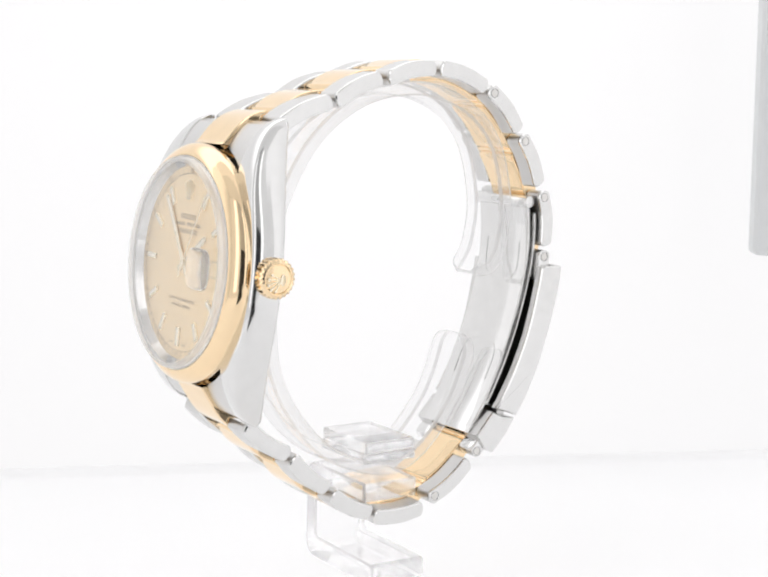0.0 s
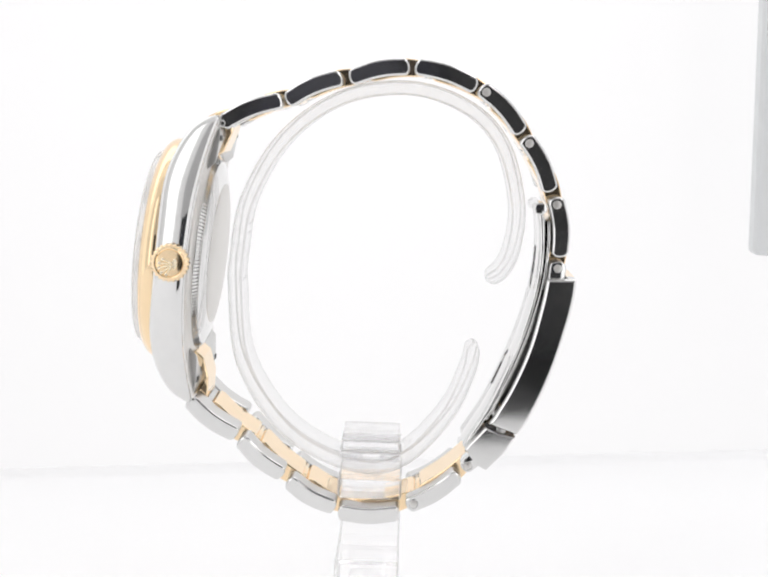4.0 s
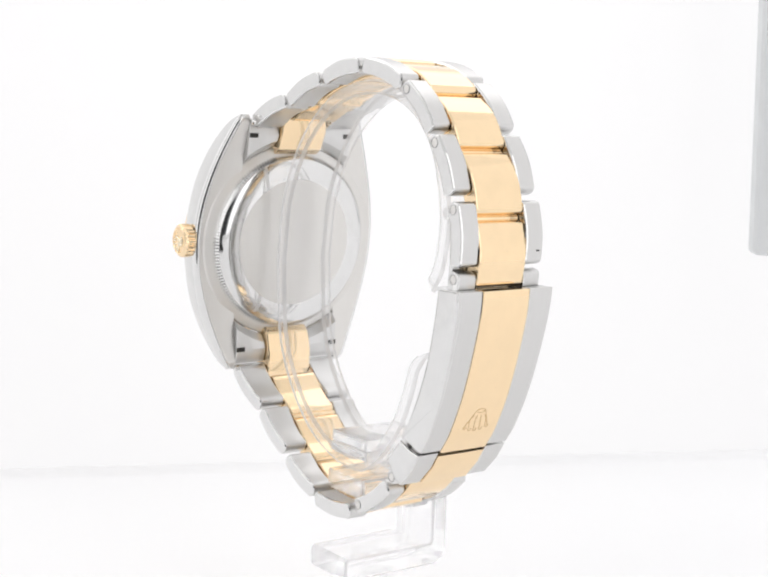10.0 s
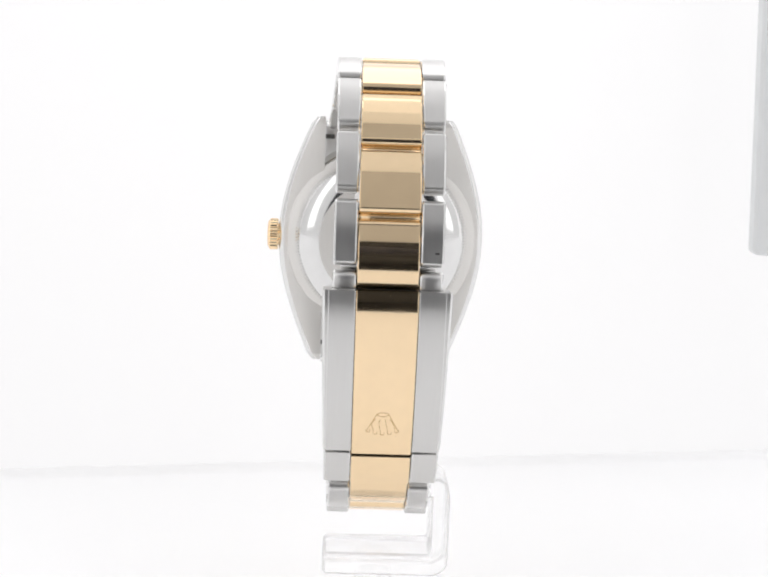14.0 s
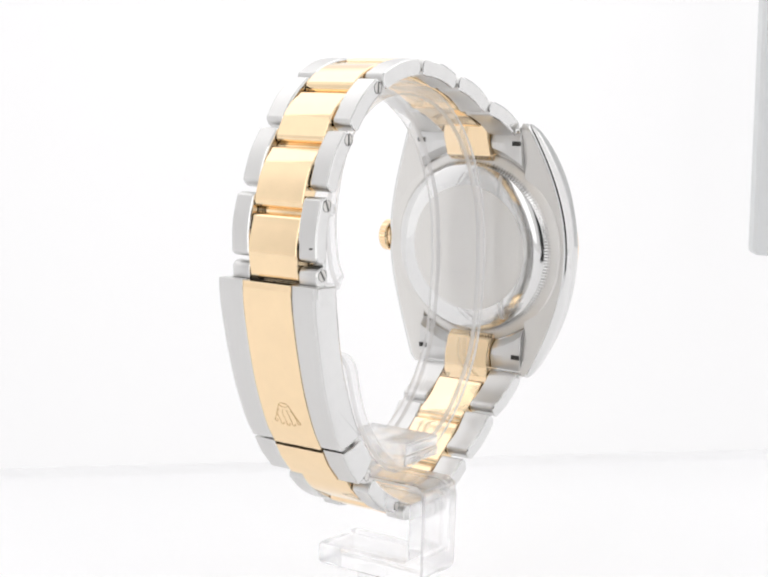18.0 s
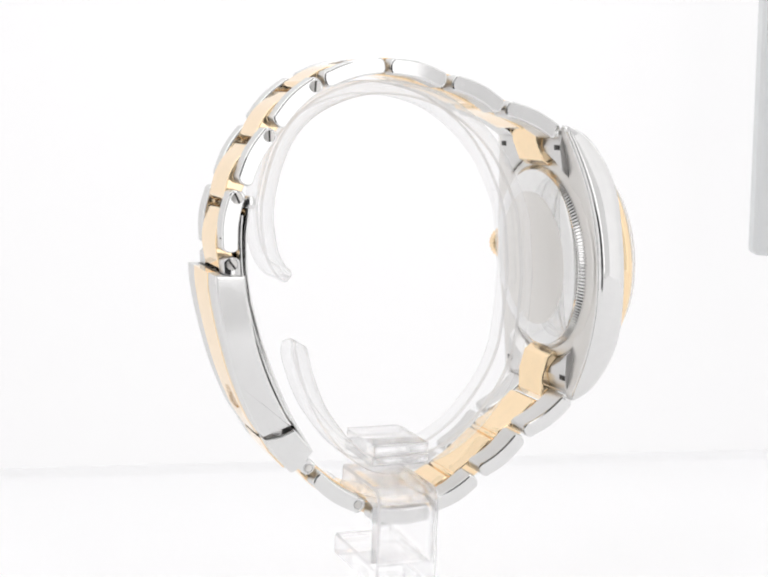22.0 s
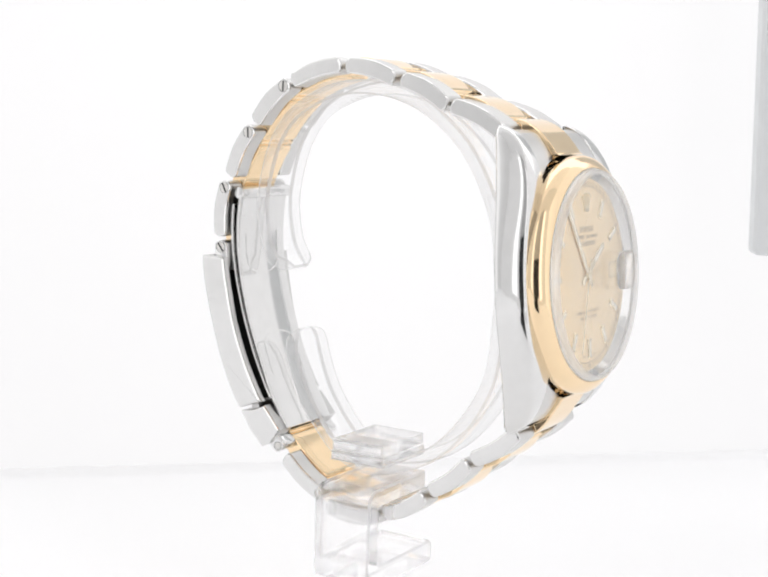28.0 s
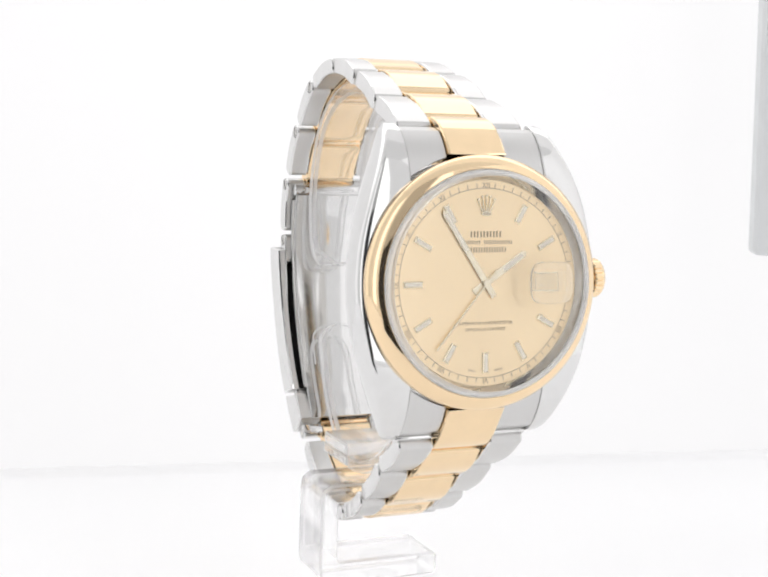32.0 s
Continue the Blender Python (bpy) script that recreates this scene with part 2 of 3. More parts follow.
wide("wall_back", v, f, FABRIC_BACK, "white light tent back with a graded glow set in its cloth", 0)


def wall(name, lo, hi, label, FABRIC, hole=None):
    (x0, y0, z0), (x1, y1, z1) = lo, hi
    if hole is None:
        v = [(x, y, z) for z in (z0, z1) for y in (y0, y1) for x in (x0, x1)]
        f = [(0, 1, 3, 2), (4, 6, 7, 5), (0, 4, 5, 1), (2, 3, 7, 6), (0, 2, 6, 4), (1, 5, 7, 3)]
        return wide(name, v, f, FABRIC, label, 0)
    a, b, c, d = hole
    o = [(x0, z0), (x1, z0), (x1, z1), (x0, z1)]
    i = [(a, c), (b, c), (b, d), (a, d)]
    lp = [[(x, y0, z) for x, z in o], [(x, y1, z) for x, z in o], [(x, y1, z) for x, z in i], [(x, y0, z) for x, z in i]]
    lp.append(lp[0])
    v, f, _ = rings(lp, (False, False))
    return wide(name, v, f, FABRIC, label, 0)


wall("wall_left", (-HALF - 0.01, FRONT, -0.02), (-HALF - 0.002, back(-HALF) - 0.003, TOP), "white light tent side with a graded glow set in its cloth", FABRIC_SIDE)
wall("wall_right", (HALF + 0.002, FRONT, -0.02), (HALF + 0.01, back(HALF) - 0.001, TOP), "white light tent side with a graded glow set in its cloth", FABRIC_RIGHT)
wall("ceiling", (-HALF - 0.01, -0.06, TOP + 0.002), (HALF + 0.01, 0.22, TOP + 0.01), "white light tent roof, its cloth glowing in place of lamps", FABRIC_TOP)
wall("ceiling_front", (-HALF - 0.01, FRONT - 0.01, TOP + 0.002), (HALF + 0.01, -0.061, TOP + 0.01), "white cloth front of the tent roof, given a dimmer glow", FABRIC_DIM)
EZ = EYE.z
wall("wall_front", (-HALF - 0.01, FRONT - 0.01, -0.02), (HALF + 0.01, FRONT - 0.002, TOP), "white light tent front of glowing cloth with a camera opening", FABRIC_FRONT, (-0.056, 0.108, EZ - 0.069, EZ + 0.2))
# unseen glowing strips, placed to brighten reflections in the steel
wall("light_strip_left", (-0.175, FRONT + 0.001, 0.02), (-0.1, FRONT + 0.006, TOP - 0.04), "unseen glowing strip beside the camera opening, added for reflections", STRIP)
wall("light_strip_right", (0.118, FRONT + 0.001, 0.02), (0.18, FRONT + 0.006, TOP - 0.04), "unseen glowing strip beside the camera opening, added for reflections", STRIP)
# unseen flap that gives the case flank its grey reflection
wall("grey_flap", (-0.06, FRONT + 0.001, EZ + 0.05), (0.1, FRONT + 0.004, TOP), "unseen grey cloth flap added over the camera opening for reflections", FLAP)


# ---------------------------------------------------------------- grey board and what stands by the camera
def board():
    """A light grey board hanging beside the backdrop."""
    x0, x1, z0, z1, r = 91.0, 150.0, 64.0, 200.0, 1.6
    o = [(x0 + r - r * math.cos(a * math.pi / 12), z0 + r - r * math.sin(a * math.pi / 12)) for a in range(7)]
    o += [(x1, z0), (x1, z1), (x0 - 3.5, z1)]
    lo = [[(x, 101.0, z) for x, z in inset(o, 0.8)], [(x, 100.0 + 1.8, z) for x, z in o], [(x, 106.0, z) for x, z in o]]
    v, f, _ = rings(lo)
    ob = new("reflector_board", mesh(v, f, [CARD], None, 40))
    ob.location = (0, 0, 0)
    return tagged(ob, "light grey reflector board hanging in front of the white backdrop", "reflector")


def photo_camera():
    root = tagged(new("photo_camera"), "black camera body standing in the tent opening", "camera")
    root.location = (0, EYE.y - 0.012, EYE.z - 0.055)
    s = Shape()
    # outline reaches further right to fit the dark reflections in the links
    o = [(-0.05, -0.012), (0.077, -0.012), (0.08, -0.004), (0.08, 0.084), (0.07, 0.09), (0.03, 0.092), (0.022, 0.103), (-0.022, 0.103), (-0.03, 0.092), (-0.046, 0.09), (-0.054, 0.084), (-0.054, -0.004)]
    lo = [[(x / U, y / U, z / U) for x, z in inset(o, i)] for i, y in ((0.004, -0.012), (0.0, -0.016), (0.0, -0.06), (0.004, -0.064))]
    s.add(*rings(lo))
    part("body", s.done(BLACK), root)
    n = 40
    ring = lambda r, y: [(r * math.cos(2 * math.pi * i / n) / U, y / U, (0.055 + r * math.sin(2 * math.pi * i / n)) / U) for i in range(n)]
    part("lens_barrel", Shape().add(*rings([ring(0.034, -0.0125), ring(0.036, 0.0), ring(0.033, 0.0015), ring(0.027, 0.0), ring(0.026, -0.004)])).done(BLACK), root)
    part("front_glass", Shape().add(*rings([ring(0.0255, -0.0035), ring(0.018, -0.0018), ring(0.008, -0.001)])).done(LENS), root, "dark coated front lens")
    # unseen black plate and foot, added to darken the clasp's reflections
    h1 = -(EYE.z - 0.055)
    q = [(-0.038, -0.004), (0.062, -0.004), (0.062, 0.001), (-0.038, 0.001)]
    part("dark_plate", Shape().add(*rings([[(x / U, y / U, z / U) for x, y in inset(q, i)] for z, i in ((h1 + 0.004, 0.0), (0.0155, 0.0), (0.017, 0.001))])).done(BLACK), root, "unseen flat black plate, added to darken reflections in the clasp")
    q = [(-0.038, -0.004), (0.062, -0.004), (0.062, 0.055), (0.056, 0.062), (-0.032, 0.062), (-0.038, 0.055)]
    part("dark_plate_foot", Shape().add(*rings([[(x / U, y / U, z / U) for x, y in inset(q, i)] for z, i in ((h1, 0.0), (h1 + 0.003, 0.0), (h1 + 0.004, 0.001))])).done(BLACK), root)
    # a column and a small base carry the body outside the tent
    h0 = -(EYE.z - 0.055)
    disc = lambda r, z: [(r * math.cos(2 * math.pi * i / 24) / U, (-0.04 + r * math.sin(2 * math.pi * i / 24)) / U, z / U) for i in range(24)]
    part("support_column", Shape().add(*rings([disc(0.011, h0 + 0.008), disc(0.011, -0.01)])).done(BLACK), root)
    part("base_plate", Shape().add(*rings([disc(0.024, h0), disc(0.024, h0 + 0.007), disc(0.022, h0 + 0.0085)])).done(BLACK), root)
    return root


# ---------------------------------------------------------------- the watch
BASE = 49.0                                      # the watch's own origin lies this far below the plan's origin
LEAN = radians(-4.64)
CL, SL = math.cos(LEAN), math.sin(LEAN)
DIAL = (0.0, -37.85, -2.86)


def own(x, y, z):
    return x, y, z + BASE


def head(x, y, z):
    """From the dial's frame (x to 3 o'clock, y inwards, z to 12 o'clock) to the watch's."""
    return x, DIAL[1] + CL * y - SL * z, DIAL[2] + SL * y + CL * z + BASE


CENTRE = Vector((0.0, -8.0))


def pill(a, b, h, e, bow=0.48, hollow=0.42):
    """The side outline of a link between two end centres."""
    a, b = Vector(a), Vector(b)
    d = (b - a).normalized()
    n = Vector((-d.y, d.x))
    if n.dot((a + b) / 2 - CENTRE) < 0:
        n = -n
    L = (b - a).length
    out = []
    for k in range(11):
        u = k / 10
        out.append(a + d * (L * u) + n * (h + bow * math.sin(math.pi * u)))
    for k in range(1, 11):
        t = math.pi * k / 11
        out.append(b + d * e * math.sin(t) ** 0.8 + n * h * math.cos(t))
    for k in range(11):
        u = 1 - k / 10
        out.append(a + d * (L * u) - n * (h - hollow * math.sin(math.pi * u)))
    for k in range(1, 11):
        t = math.pi * k / 11
        out.append(a - d * e * math.sin(t) ** 0.8 - n * h * math.cos(t))
    return [(p.x, p.y) for p in out]


def taper(a, b, wa, wb, inner):
    a, b = Vector(a), Vector(b)
    d = (b - a) / (b - a).length_squared

    def fn(y, z, x):
        u = (Vector((y, z)) - a).dot(d)
        w = wa + (wb - wa) * u
        k = (abs(x) - inner) / (wa - inner)
        return math.copysign(inner + k * (w - inner), x)
    return fn


GOLD_HALF, STEEL_IN = 4.70, 4.80
TOP_LINKS = [((-26.32, 19.38), (-18.32, 22.77), 10.6, 10.0), ((-15.84, 23.4), (-8.59, 26.72), 9.9, 9.4), ((-5.55, 27.26), (2.34, 29.05), 9.35, 8.95),
             ((5.22, 29.05), (13.55, 26.64), 8.9, 8.6), ((15.87, 25.54), (21.6, 19.78), 8.55, 8.4), ((23.34, 17.48), (27.09, 10.36), 8.4, 8.35), ((28.5, 7.56), (29.43, -0.45), 8.35, 8.35)]
LOW_LINKS = [((-31.2, -28.1), (-24.57, -32.9), 10.6, 10.1), ((-22.5, -34.7), (-16.6, -39.6), 10.0, 9.5), ((-14.2, -41.7), (-7.7, -45.3), 9.4, 9.0),
             ((-5.3, -46.5), (3.2, -46.4), 8.95, 8.7), ((6.34, -44.6), (13.4, -39.9), 8.6, 8.4)]
PIN_LINKS = {("top", 4), ("top", 5), ("top", 6), ("low", 4)}


def along(points):
    P = [Vector(p) for p in points]
    S = [0.0]
    for i in range(1, len(P)):
        S.append(S[-1] + (P[i] - P[i - 1]).length)

    def at(s):
        for i in range(1, len(P)):
            if s <= S[i] or i == len(P) - 1:
                return P[i - 1] + (P[i] - P[i - 1]) * ((s - S[i - 1]) / (S[i] - S[i - 1]))
    return at, S


def screw(parent, c, x, slot):
    """A pin's end in a link's side: slotted on one side, plain on the other."""
    sg = 1 if x > 0 else -1
    r = (0.92 if c[1] > -20 else 0.7) if slot else 0.74
    slot = slot and c[1] > -20
    s = Shape()
    s.add(*tube(c, r, x - sg * 0.5, x + sg * 0.05, 18))
    if slot:
        y, z = c
        a = random.uniform(-0.6, 0.6) + 1.2
        u, w = Vector((math.cos(a), math.sin(a))), Vector((-math.sin(a), math.cos(a)))
        q = [Vector((y, z)) + u * p * r * 0.95 + w * o * 0.16 for p, o in ((-1, -1), (1, -1), (1, 1), (-1, 1))]
        v, f, _ = rings([[(xx, p.x, p.y) for p in q] for xx in (x, x + sg * 0.075)])
        s.add(v, f, 1)
    ring = [[(x + sg * o, c[0] + rr * math.cos(2 * math.pi * i / 18), c[1] + rr * math.sin(2 * math.pi * i / 18)) for i in range(18)] for rr, o in ((r + 0.02, -0.1), (r + 0.02, 0.02), (r + 0.065, 0.015), (r + 0.065, -0.1))]
    v, f, _ = rings(ring, (False, False))
    s.add(v, f, 1)
    s.move(own)
    part("screw" if slot else "pin", s.done(SATIN, DARK), parent, "slotted steel screw head" if slot else "plain round steel pin end")


def bracelet(watch):
    for side, links, last in (("top", TOP_LINKS, [(29.15, -3.49), (28.9, -7.5)]), ("low", LOW_LINKS, [(15.44, -37.62), (18.5, -34.5)])):
        flat = [p for a, b, _, _ in links for p in (a, b)] + last
        at, S = along(flat)
        joints = [-1.2] + [(S[2 * k + 1] + S[2 * k + 2]) / 2 for k in range(len(links))]
        for k, (a, b, wa, wb) in enumerate(links):
            for sg in (-1, 1):
                sh = Shape().add(*slab(pill(a, b, 1.36, 1.0), sg * STEEL_IN, sg * wa, 0.3, taper(a, b, wa, wb, STEEL_IN), 0, 1)).move(own)
                ob = part("outer_link", sh.done(STEEL, BRUSHED, smooth=20), watch)
                if (side, k) in PIN_LINKS:
                    d = (Vector(b) - Vector(a)).normalized()
                    c = Vector(a) + d * 0.25
                    screw(ob, (c.x, c.y), sg * (wa + 0.01), sg < 0)
                if (side, k, sg) == ("top", 6, -1):
                    part("dent", Shape().add(*slab([(30.7, 0.95), (30.92, 0.95), (30.92, 0.7), (30.7, 0.7)], -7.6, -6.95, 0.03)).move(own).done(DARK), ob, "small dark nick in the steel")
            g0, g1 = joints[k] + 3.15 + 1.42, joints[k + 1] + 3.15 - 1.22
            p, q = at(g0), at(g1)
            part("center_link", Shape().add(*slab(pill(p, q, 1.32, 1.0, 0.74, 0.3), -GOLD_HALF, GOLD_HALF, 0.2)).move(own).done(GOLD, smooth=21), watch)
            # the pin that joins two gold links
            c = at(joints[k + 1] + 3.15)
            c = c + (CENTRE - c).normalized() * 0.5
            part("link_pin", Shape().add(*tube((c.x, c.y), 0.62, -GOLD_HALF + 0.05, GOLD_HALF - 0.05, 14)).move(own).done(GOLD), watch)


CLASP_OUT = [(32.15, -4.9), (32.0, -7.5), (31.35, -11.2), (29.9, -17.0), (28.05, -22.8), (25.5, -28.6), (23.55, -31.65)]
CLASP_IN = [(27.35, -5.0), (26.7, -9.26), (25.0, -16.64), (22.5, -23.22), (19.9, -28.2), (18.75, -29.9)]


def clasp(watch):
    o = [tuple(p) for p in spline(CLASP_OUT, 26)]
    i = [tuple(p) for p in spline(CLASP_IN, 26)]

    def fn(y, z, x):
        return x * (1 - 0.055 * min(max((-5 - z) / 26.5, 0), 1)) if abs(x) > 6 else x
    cover = None
    for sg in (-1, 1):
        s = Shape()
        s.add(*slab(o + i[::-1], sg * 8.1, sg * 9.85, 0.4, fn, 0, 1))
        s.add(*slab(strip([(y, z) for y, z in CLASP_OUT], 0.035, 1.3, 26), sg * STEEL_IN, sg * 8.95, 0.14, None, 0, 1))
        ob = part("clasp_cover", s.move(own).done(STEEL, BRUSHED, smooth=20), watch, "brushed steel side of the folding clasp cover")
        cover = cover or ob
    out = CLASP_OUT[:-1] + [(23.25, -32.1)]
    inlay = part("clasp_inlay", Shape().add(*slab(strip(out, 0.13, 1.2, 30), -GOLD_HALF - 0.04, GOLD_HALF + 0.04, 0.16)).move(own).done(GOLD, smooth=20), watch, "polished gold centre strip of the clasp")
    # liner coloured near-black to put in the shade inside the clasp
    part("clasp_liner", Shape().add(*slab(strip(CLASP_OUT, -1.34, 1.75, 26), -8.15, 8.15, 0.1)).move(own).done(DARK), watch, "clasp liner coloured dark for the shade inside")
    # raised coronet on the lower part of the strip, spikes downwards
    at, S = along([tuple(p) for p in spline(out, 60)])
    s = Shape()

    def on(u, v, lift):
        p, q = at(22.6 + v), at(22.9 + v)
        d = (q - p).normalized()
        n = Vector((-d.y, d.x))
        w = p + n * (0.13 + lift)
        return u, w.x, w.y
    tips = [((k - 2) * 1.12, 1.55 - 0.13 * (k - 2) ** 2) for k in range(5)]
    lines = [[(-0.95, -2.0), (-2.55, 1.3)], [(0.95, -2.0), (2.55, 1.3)], [(-0.95, -2.0), (-0.5, -2.3), (0.5, -2.3), (0.95, -2.0)], [(-0.95, -2.0), (-0.4, -1.65), (0.4, -1.65), (0.95, -2.0)]]
    for k, (x, v) in enumerate(tips):
        lines.append([(x - 0.3, v - 0.1), (x - 0.22, v + 0.35), (x + 0.22, v + 0.35), (x + 0.3, v - 0.1)])
        if k < 4:
            xm = (x + tips[k + 1][0]) / 2
            lines.append([(x + 0.24, v - 0.15), (xm, -0.2), (xm * 0.7, -1.1)])
    for ln in lines:
        q = strip(ln, 0.055, 0.055, 12)
        v, f, _ = rings([[on(x, y, -0.03) for x, y in q], [on(x, y, 0.035) for x, y in q]])
        s.add(v, f)
    part("emblem", s.move(own).done(ENGRAVED, smooth=0), inlay, "small engraved coronet emblem on the gold strip")
    # short end piece that carries the upper screw
    for sg in (-1, 1):
        ob = part("clasp_end_link", Shape().add(*slab(pill((29.15, -3.2), (28.9, -6.6), 1.36, 1.1, 0.0, 0.0), sg * STEEL_IN, sg * 8.3, 0.24, None, 0, 1)).move(own).done(STEEL, BRUSHED), watch)
        screw(ob, (29.15, -3.3), sg * 8.31, sg < 0)
    # lower end of the clasp
    low = [(23.3, -32.1), (21.5, -34.95), (18.6, -38.0), (16.9, -37.2), (14.9, -34.5), (18.3, -30.6), (20.6, -31.6)]
    for sg in (-1, 1):
        part("clasp_end", Shape().add(*slab(low, sg * STEEL_IN, sg * 9.15, 0.3, None, 0, 1)).move(own).done(STEEL, BRUSHED, smooth=20), watch, "brushed steel lower end of the clasp")
        ob = part("hinge_lug", Shape().add(*slab(pill((17.4, -35.6), (15.44, -37.5), 1.25, 1.0, 0, 0), sg * STEEL_IN, sg * 8.45, 0.2)).move(own).done(STEEL), watch)
        screw(ob, (15.5, -37.5), sg * 8.46, sg < 0)
    gold = [(23.0, -32.75), (21.6, -35.1), (18.7, -38.25), (17.0, -37.4), (15.6, -35.5), (18.2, -31.9), (20.2, -32.4)]
    # added tube that keeps light from showing through the clasp gap
    part("clasp_gap_tube", Shape().add(*tube((20.9, -31.1), 0.85, -8.0, 8.0, 16)).move(own).done(BRUSHED), watch, "steel tube added inside the clasp to block light through the gap")
    part("clasp_end_inlay", Shape().add(*slab(gold, -GOLD_HALF - 0.04, GOLD_HALF + 0.04, 0.16)).move(own).done(GOLD, smooth=20), watch, "polished gold centre of the clasp end")
    # the folded blades inside
    blade = [(26.1, 6.2), (26.6, 0.3), (26.15, -6.3), (24.4, -13.8), (21.8, -21.2), (18.6, -28.4), (14.9, -34.6)]
    b = part("folding_blade", Shape().add(*slab(strip(blade, 0.35, 0.3, 30), -6.9, 6.9, 0.2)).move(own).done(STEEL), watch, "curved polished steel folding blade")
    outer = [(27.4, 4.5), (27.55, 0.3), (27.0, -6.0), (25.25, -13.4), (22.75, -20.6), (19.75, -27.2), (18.3, -29.6)]
    part("folding_blade", Shape().add(*slab(strip(outer, 0.25, 0.25, 30), -7.3, 7.3, 0.15)).move(own).done(STEEL), watch, "outer steel blade of the folding clasp")
    part("blade_hinge", Shape().add(*tube((25.95, 6.5), 1.05, -7.4, 7.4, 18)).move(own).done(STEEL), watch)
    # the outline of the pressed panel on the blade's inner face
    for c0, flip in ((0.5, 1), (-25.0, -1)):
        at2, S2 = along([tuple(p) for p in spline(blade, 60)])
        s = Shape()
        base = 7.0 if flip > 0 else 33.0
        path = [(-4.6, 0.0), (-4.6, 4.5), (-3.9, 6.3), (-2.2, 7.2), (0, 7.4), (2.2, 7.2), (3.9, 6.3), (4.6, 4.5), (4.6, 0.0)]
        outl = strip([(u, v * flip) for u, v in path], 0.13, 0.13, 40)
        lo = []
        for lift in (0.1, 0.36, 0.36):
            rr = []
            for u, v in (outl if lift < 0.3 or len(lo) == 1 else inset(outl, 0.05)):
                p, q = at2(base + v), at2(base + v + 0.3)
                d = (q - p).normalized()
                n = Vector((d.y, -d.x))
                w = p + n * lift
                rr.append((u, w.x, w.y))
            lo.append(rr)
        v, f, _ = rings(lo)
        part("blade_panel", s.add(v, f).move(own).done(STEEL), b)


def lug_front(a):
    """Depth of the case's front surface at the distance a from the middle, towards a lug's tip."""
    u = min(max(0.0, a - 10) / 13.9, 1.0)
    return 1.4 + 7.55 * (1 - math.sqrt(1 - u * u))


def case(watch):
    s = Shape()
    half = [9.6 * k / 8 for k in range(8)] + [10 + 13.9 * math.sin(radians(q)) for q in (0, 5, 10, 15, 20, 25, 30, 36, 42, 48, 54, 60, 66, 71, 76, 80, 83.5, 86)]
    zs = [-z for z in half[:0:-1]] + half
    for sg in (-1, 1):
        loops = []
        for z in zs:
            a = abs(z)
            x = 19.95 - 0.01405 * a * a + 4.2e-6 * a ** 4 - 0.45 * (max(0, a - 22.2) / 1.6) ** 2
            xi = max(11.2, math.sqrt(max(16.0 ** 2 - z * z, 0)))
            yf, yb = lug_front(a), 6.75 + 2.35 * (a / 23.5) ** 2.6
            t = min(max((a - 5) / 12, 0), 1)
            t = t * t * (3 - 2 * t)                      # round flank at the middle, crisper edge along the lugs
            yb -= 0.7 * (max(0, a - 22.6) / 1.3) ** 2
            th = yb - yf
            crest = yf + min(3.7, 0.68 * th)
            barrel = lambda y: (y - crest) ** 2 / 22.0
            ys = yf + min(2.4 - 0.5 * t, th * 0.44)
            g = min(0.75 - 0.15 * t, th * 0.3)
            e = min(barrel(ys) + 1.25 - 0.35 * t, (x - xi) * 0.5)
            q = [(xi, yf + 0.18), (xi + 0.12, yf + 0.02), ((xi + x - e) / 2, yf - 0.03), (x - e, yf + 0.03)]
            A, B, C = Vector(q[-1]), Vector((x - barrel(ys) - 0.04, yf + 0.06)), Vector((x - barrel(ys), ys))
            q += [tuple(A * (1 - u) ** 2 + B * 2 * u * (1 - u) + C * u * u) for u in (0.2, 0.4, 0.6, 0.8, 1.0)]
            q += [(x - barrel(y), y) for y in [ys + (yb - g - ys) * k / 5 for k in range(1, 6)]]
            q += [(x - 0.16 - barrel(yb - g), yb - g * 0.55), (x - 0.42 - barrel(yb - g), yb - g * 0.2), (x - 1.0, yb), (xi, yb)]
            loops.append([(sg * px, py, z) for px, py in q])
        v, f, m = rings(loops)
        m = []
        for k in range(len(loops) - 1):
            m += [0] * 16 + [1, 0]
        s.add(v, f, m + [0, 0])
    s.add(*lathe([(15.0, 2.6), (17.3, 2.2), (18.2, 2.6), (18.2, 6.4), (17.0, 7.0), (15, 7.2)], 96))
    part("case", s.move(head).done(STEEL, SATIN, smooth=30), watch, "polished steel watch case with curved lugs")
    dome = [(16.95 + 2.0 * math.cos(a * math.pi / 24) ** 1.5, 0.8 - 2.05 * math.sin(a * math.pi / 24) ** 1.12) for a in range(12)]
    part("bezel", Shape().add(*lathe([(16.85, 1.9), (18.5, 2.1), (18.86, 1.8), (18.95, 1.2)] + dome + [(16.93, -1.27), (16.84, -1.22), (16.82, -1.1), (16.82, 1.7)], 160, True)).move(head).done(GOLD, smooth=40), watch, "smooth domed polished gold bezel")
    part("rehaut", Shape().add(*lathe([(15.25, 0.05), (16.1, -1.1), (16.5, -1.1), (16.5, 0.4), (15.3, 0.4)], 128, True)).move(head).done(STEEL), watch, "polished steel inner flange ring")
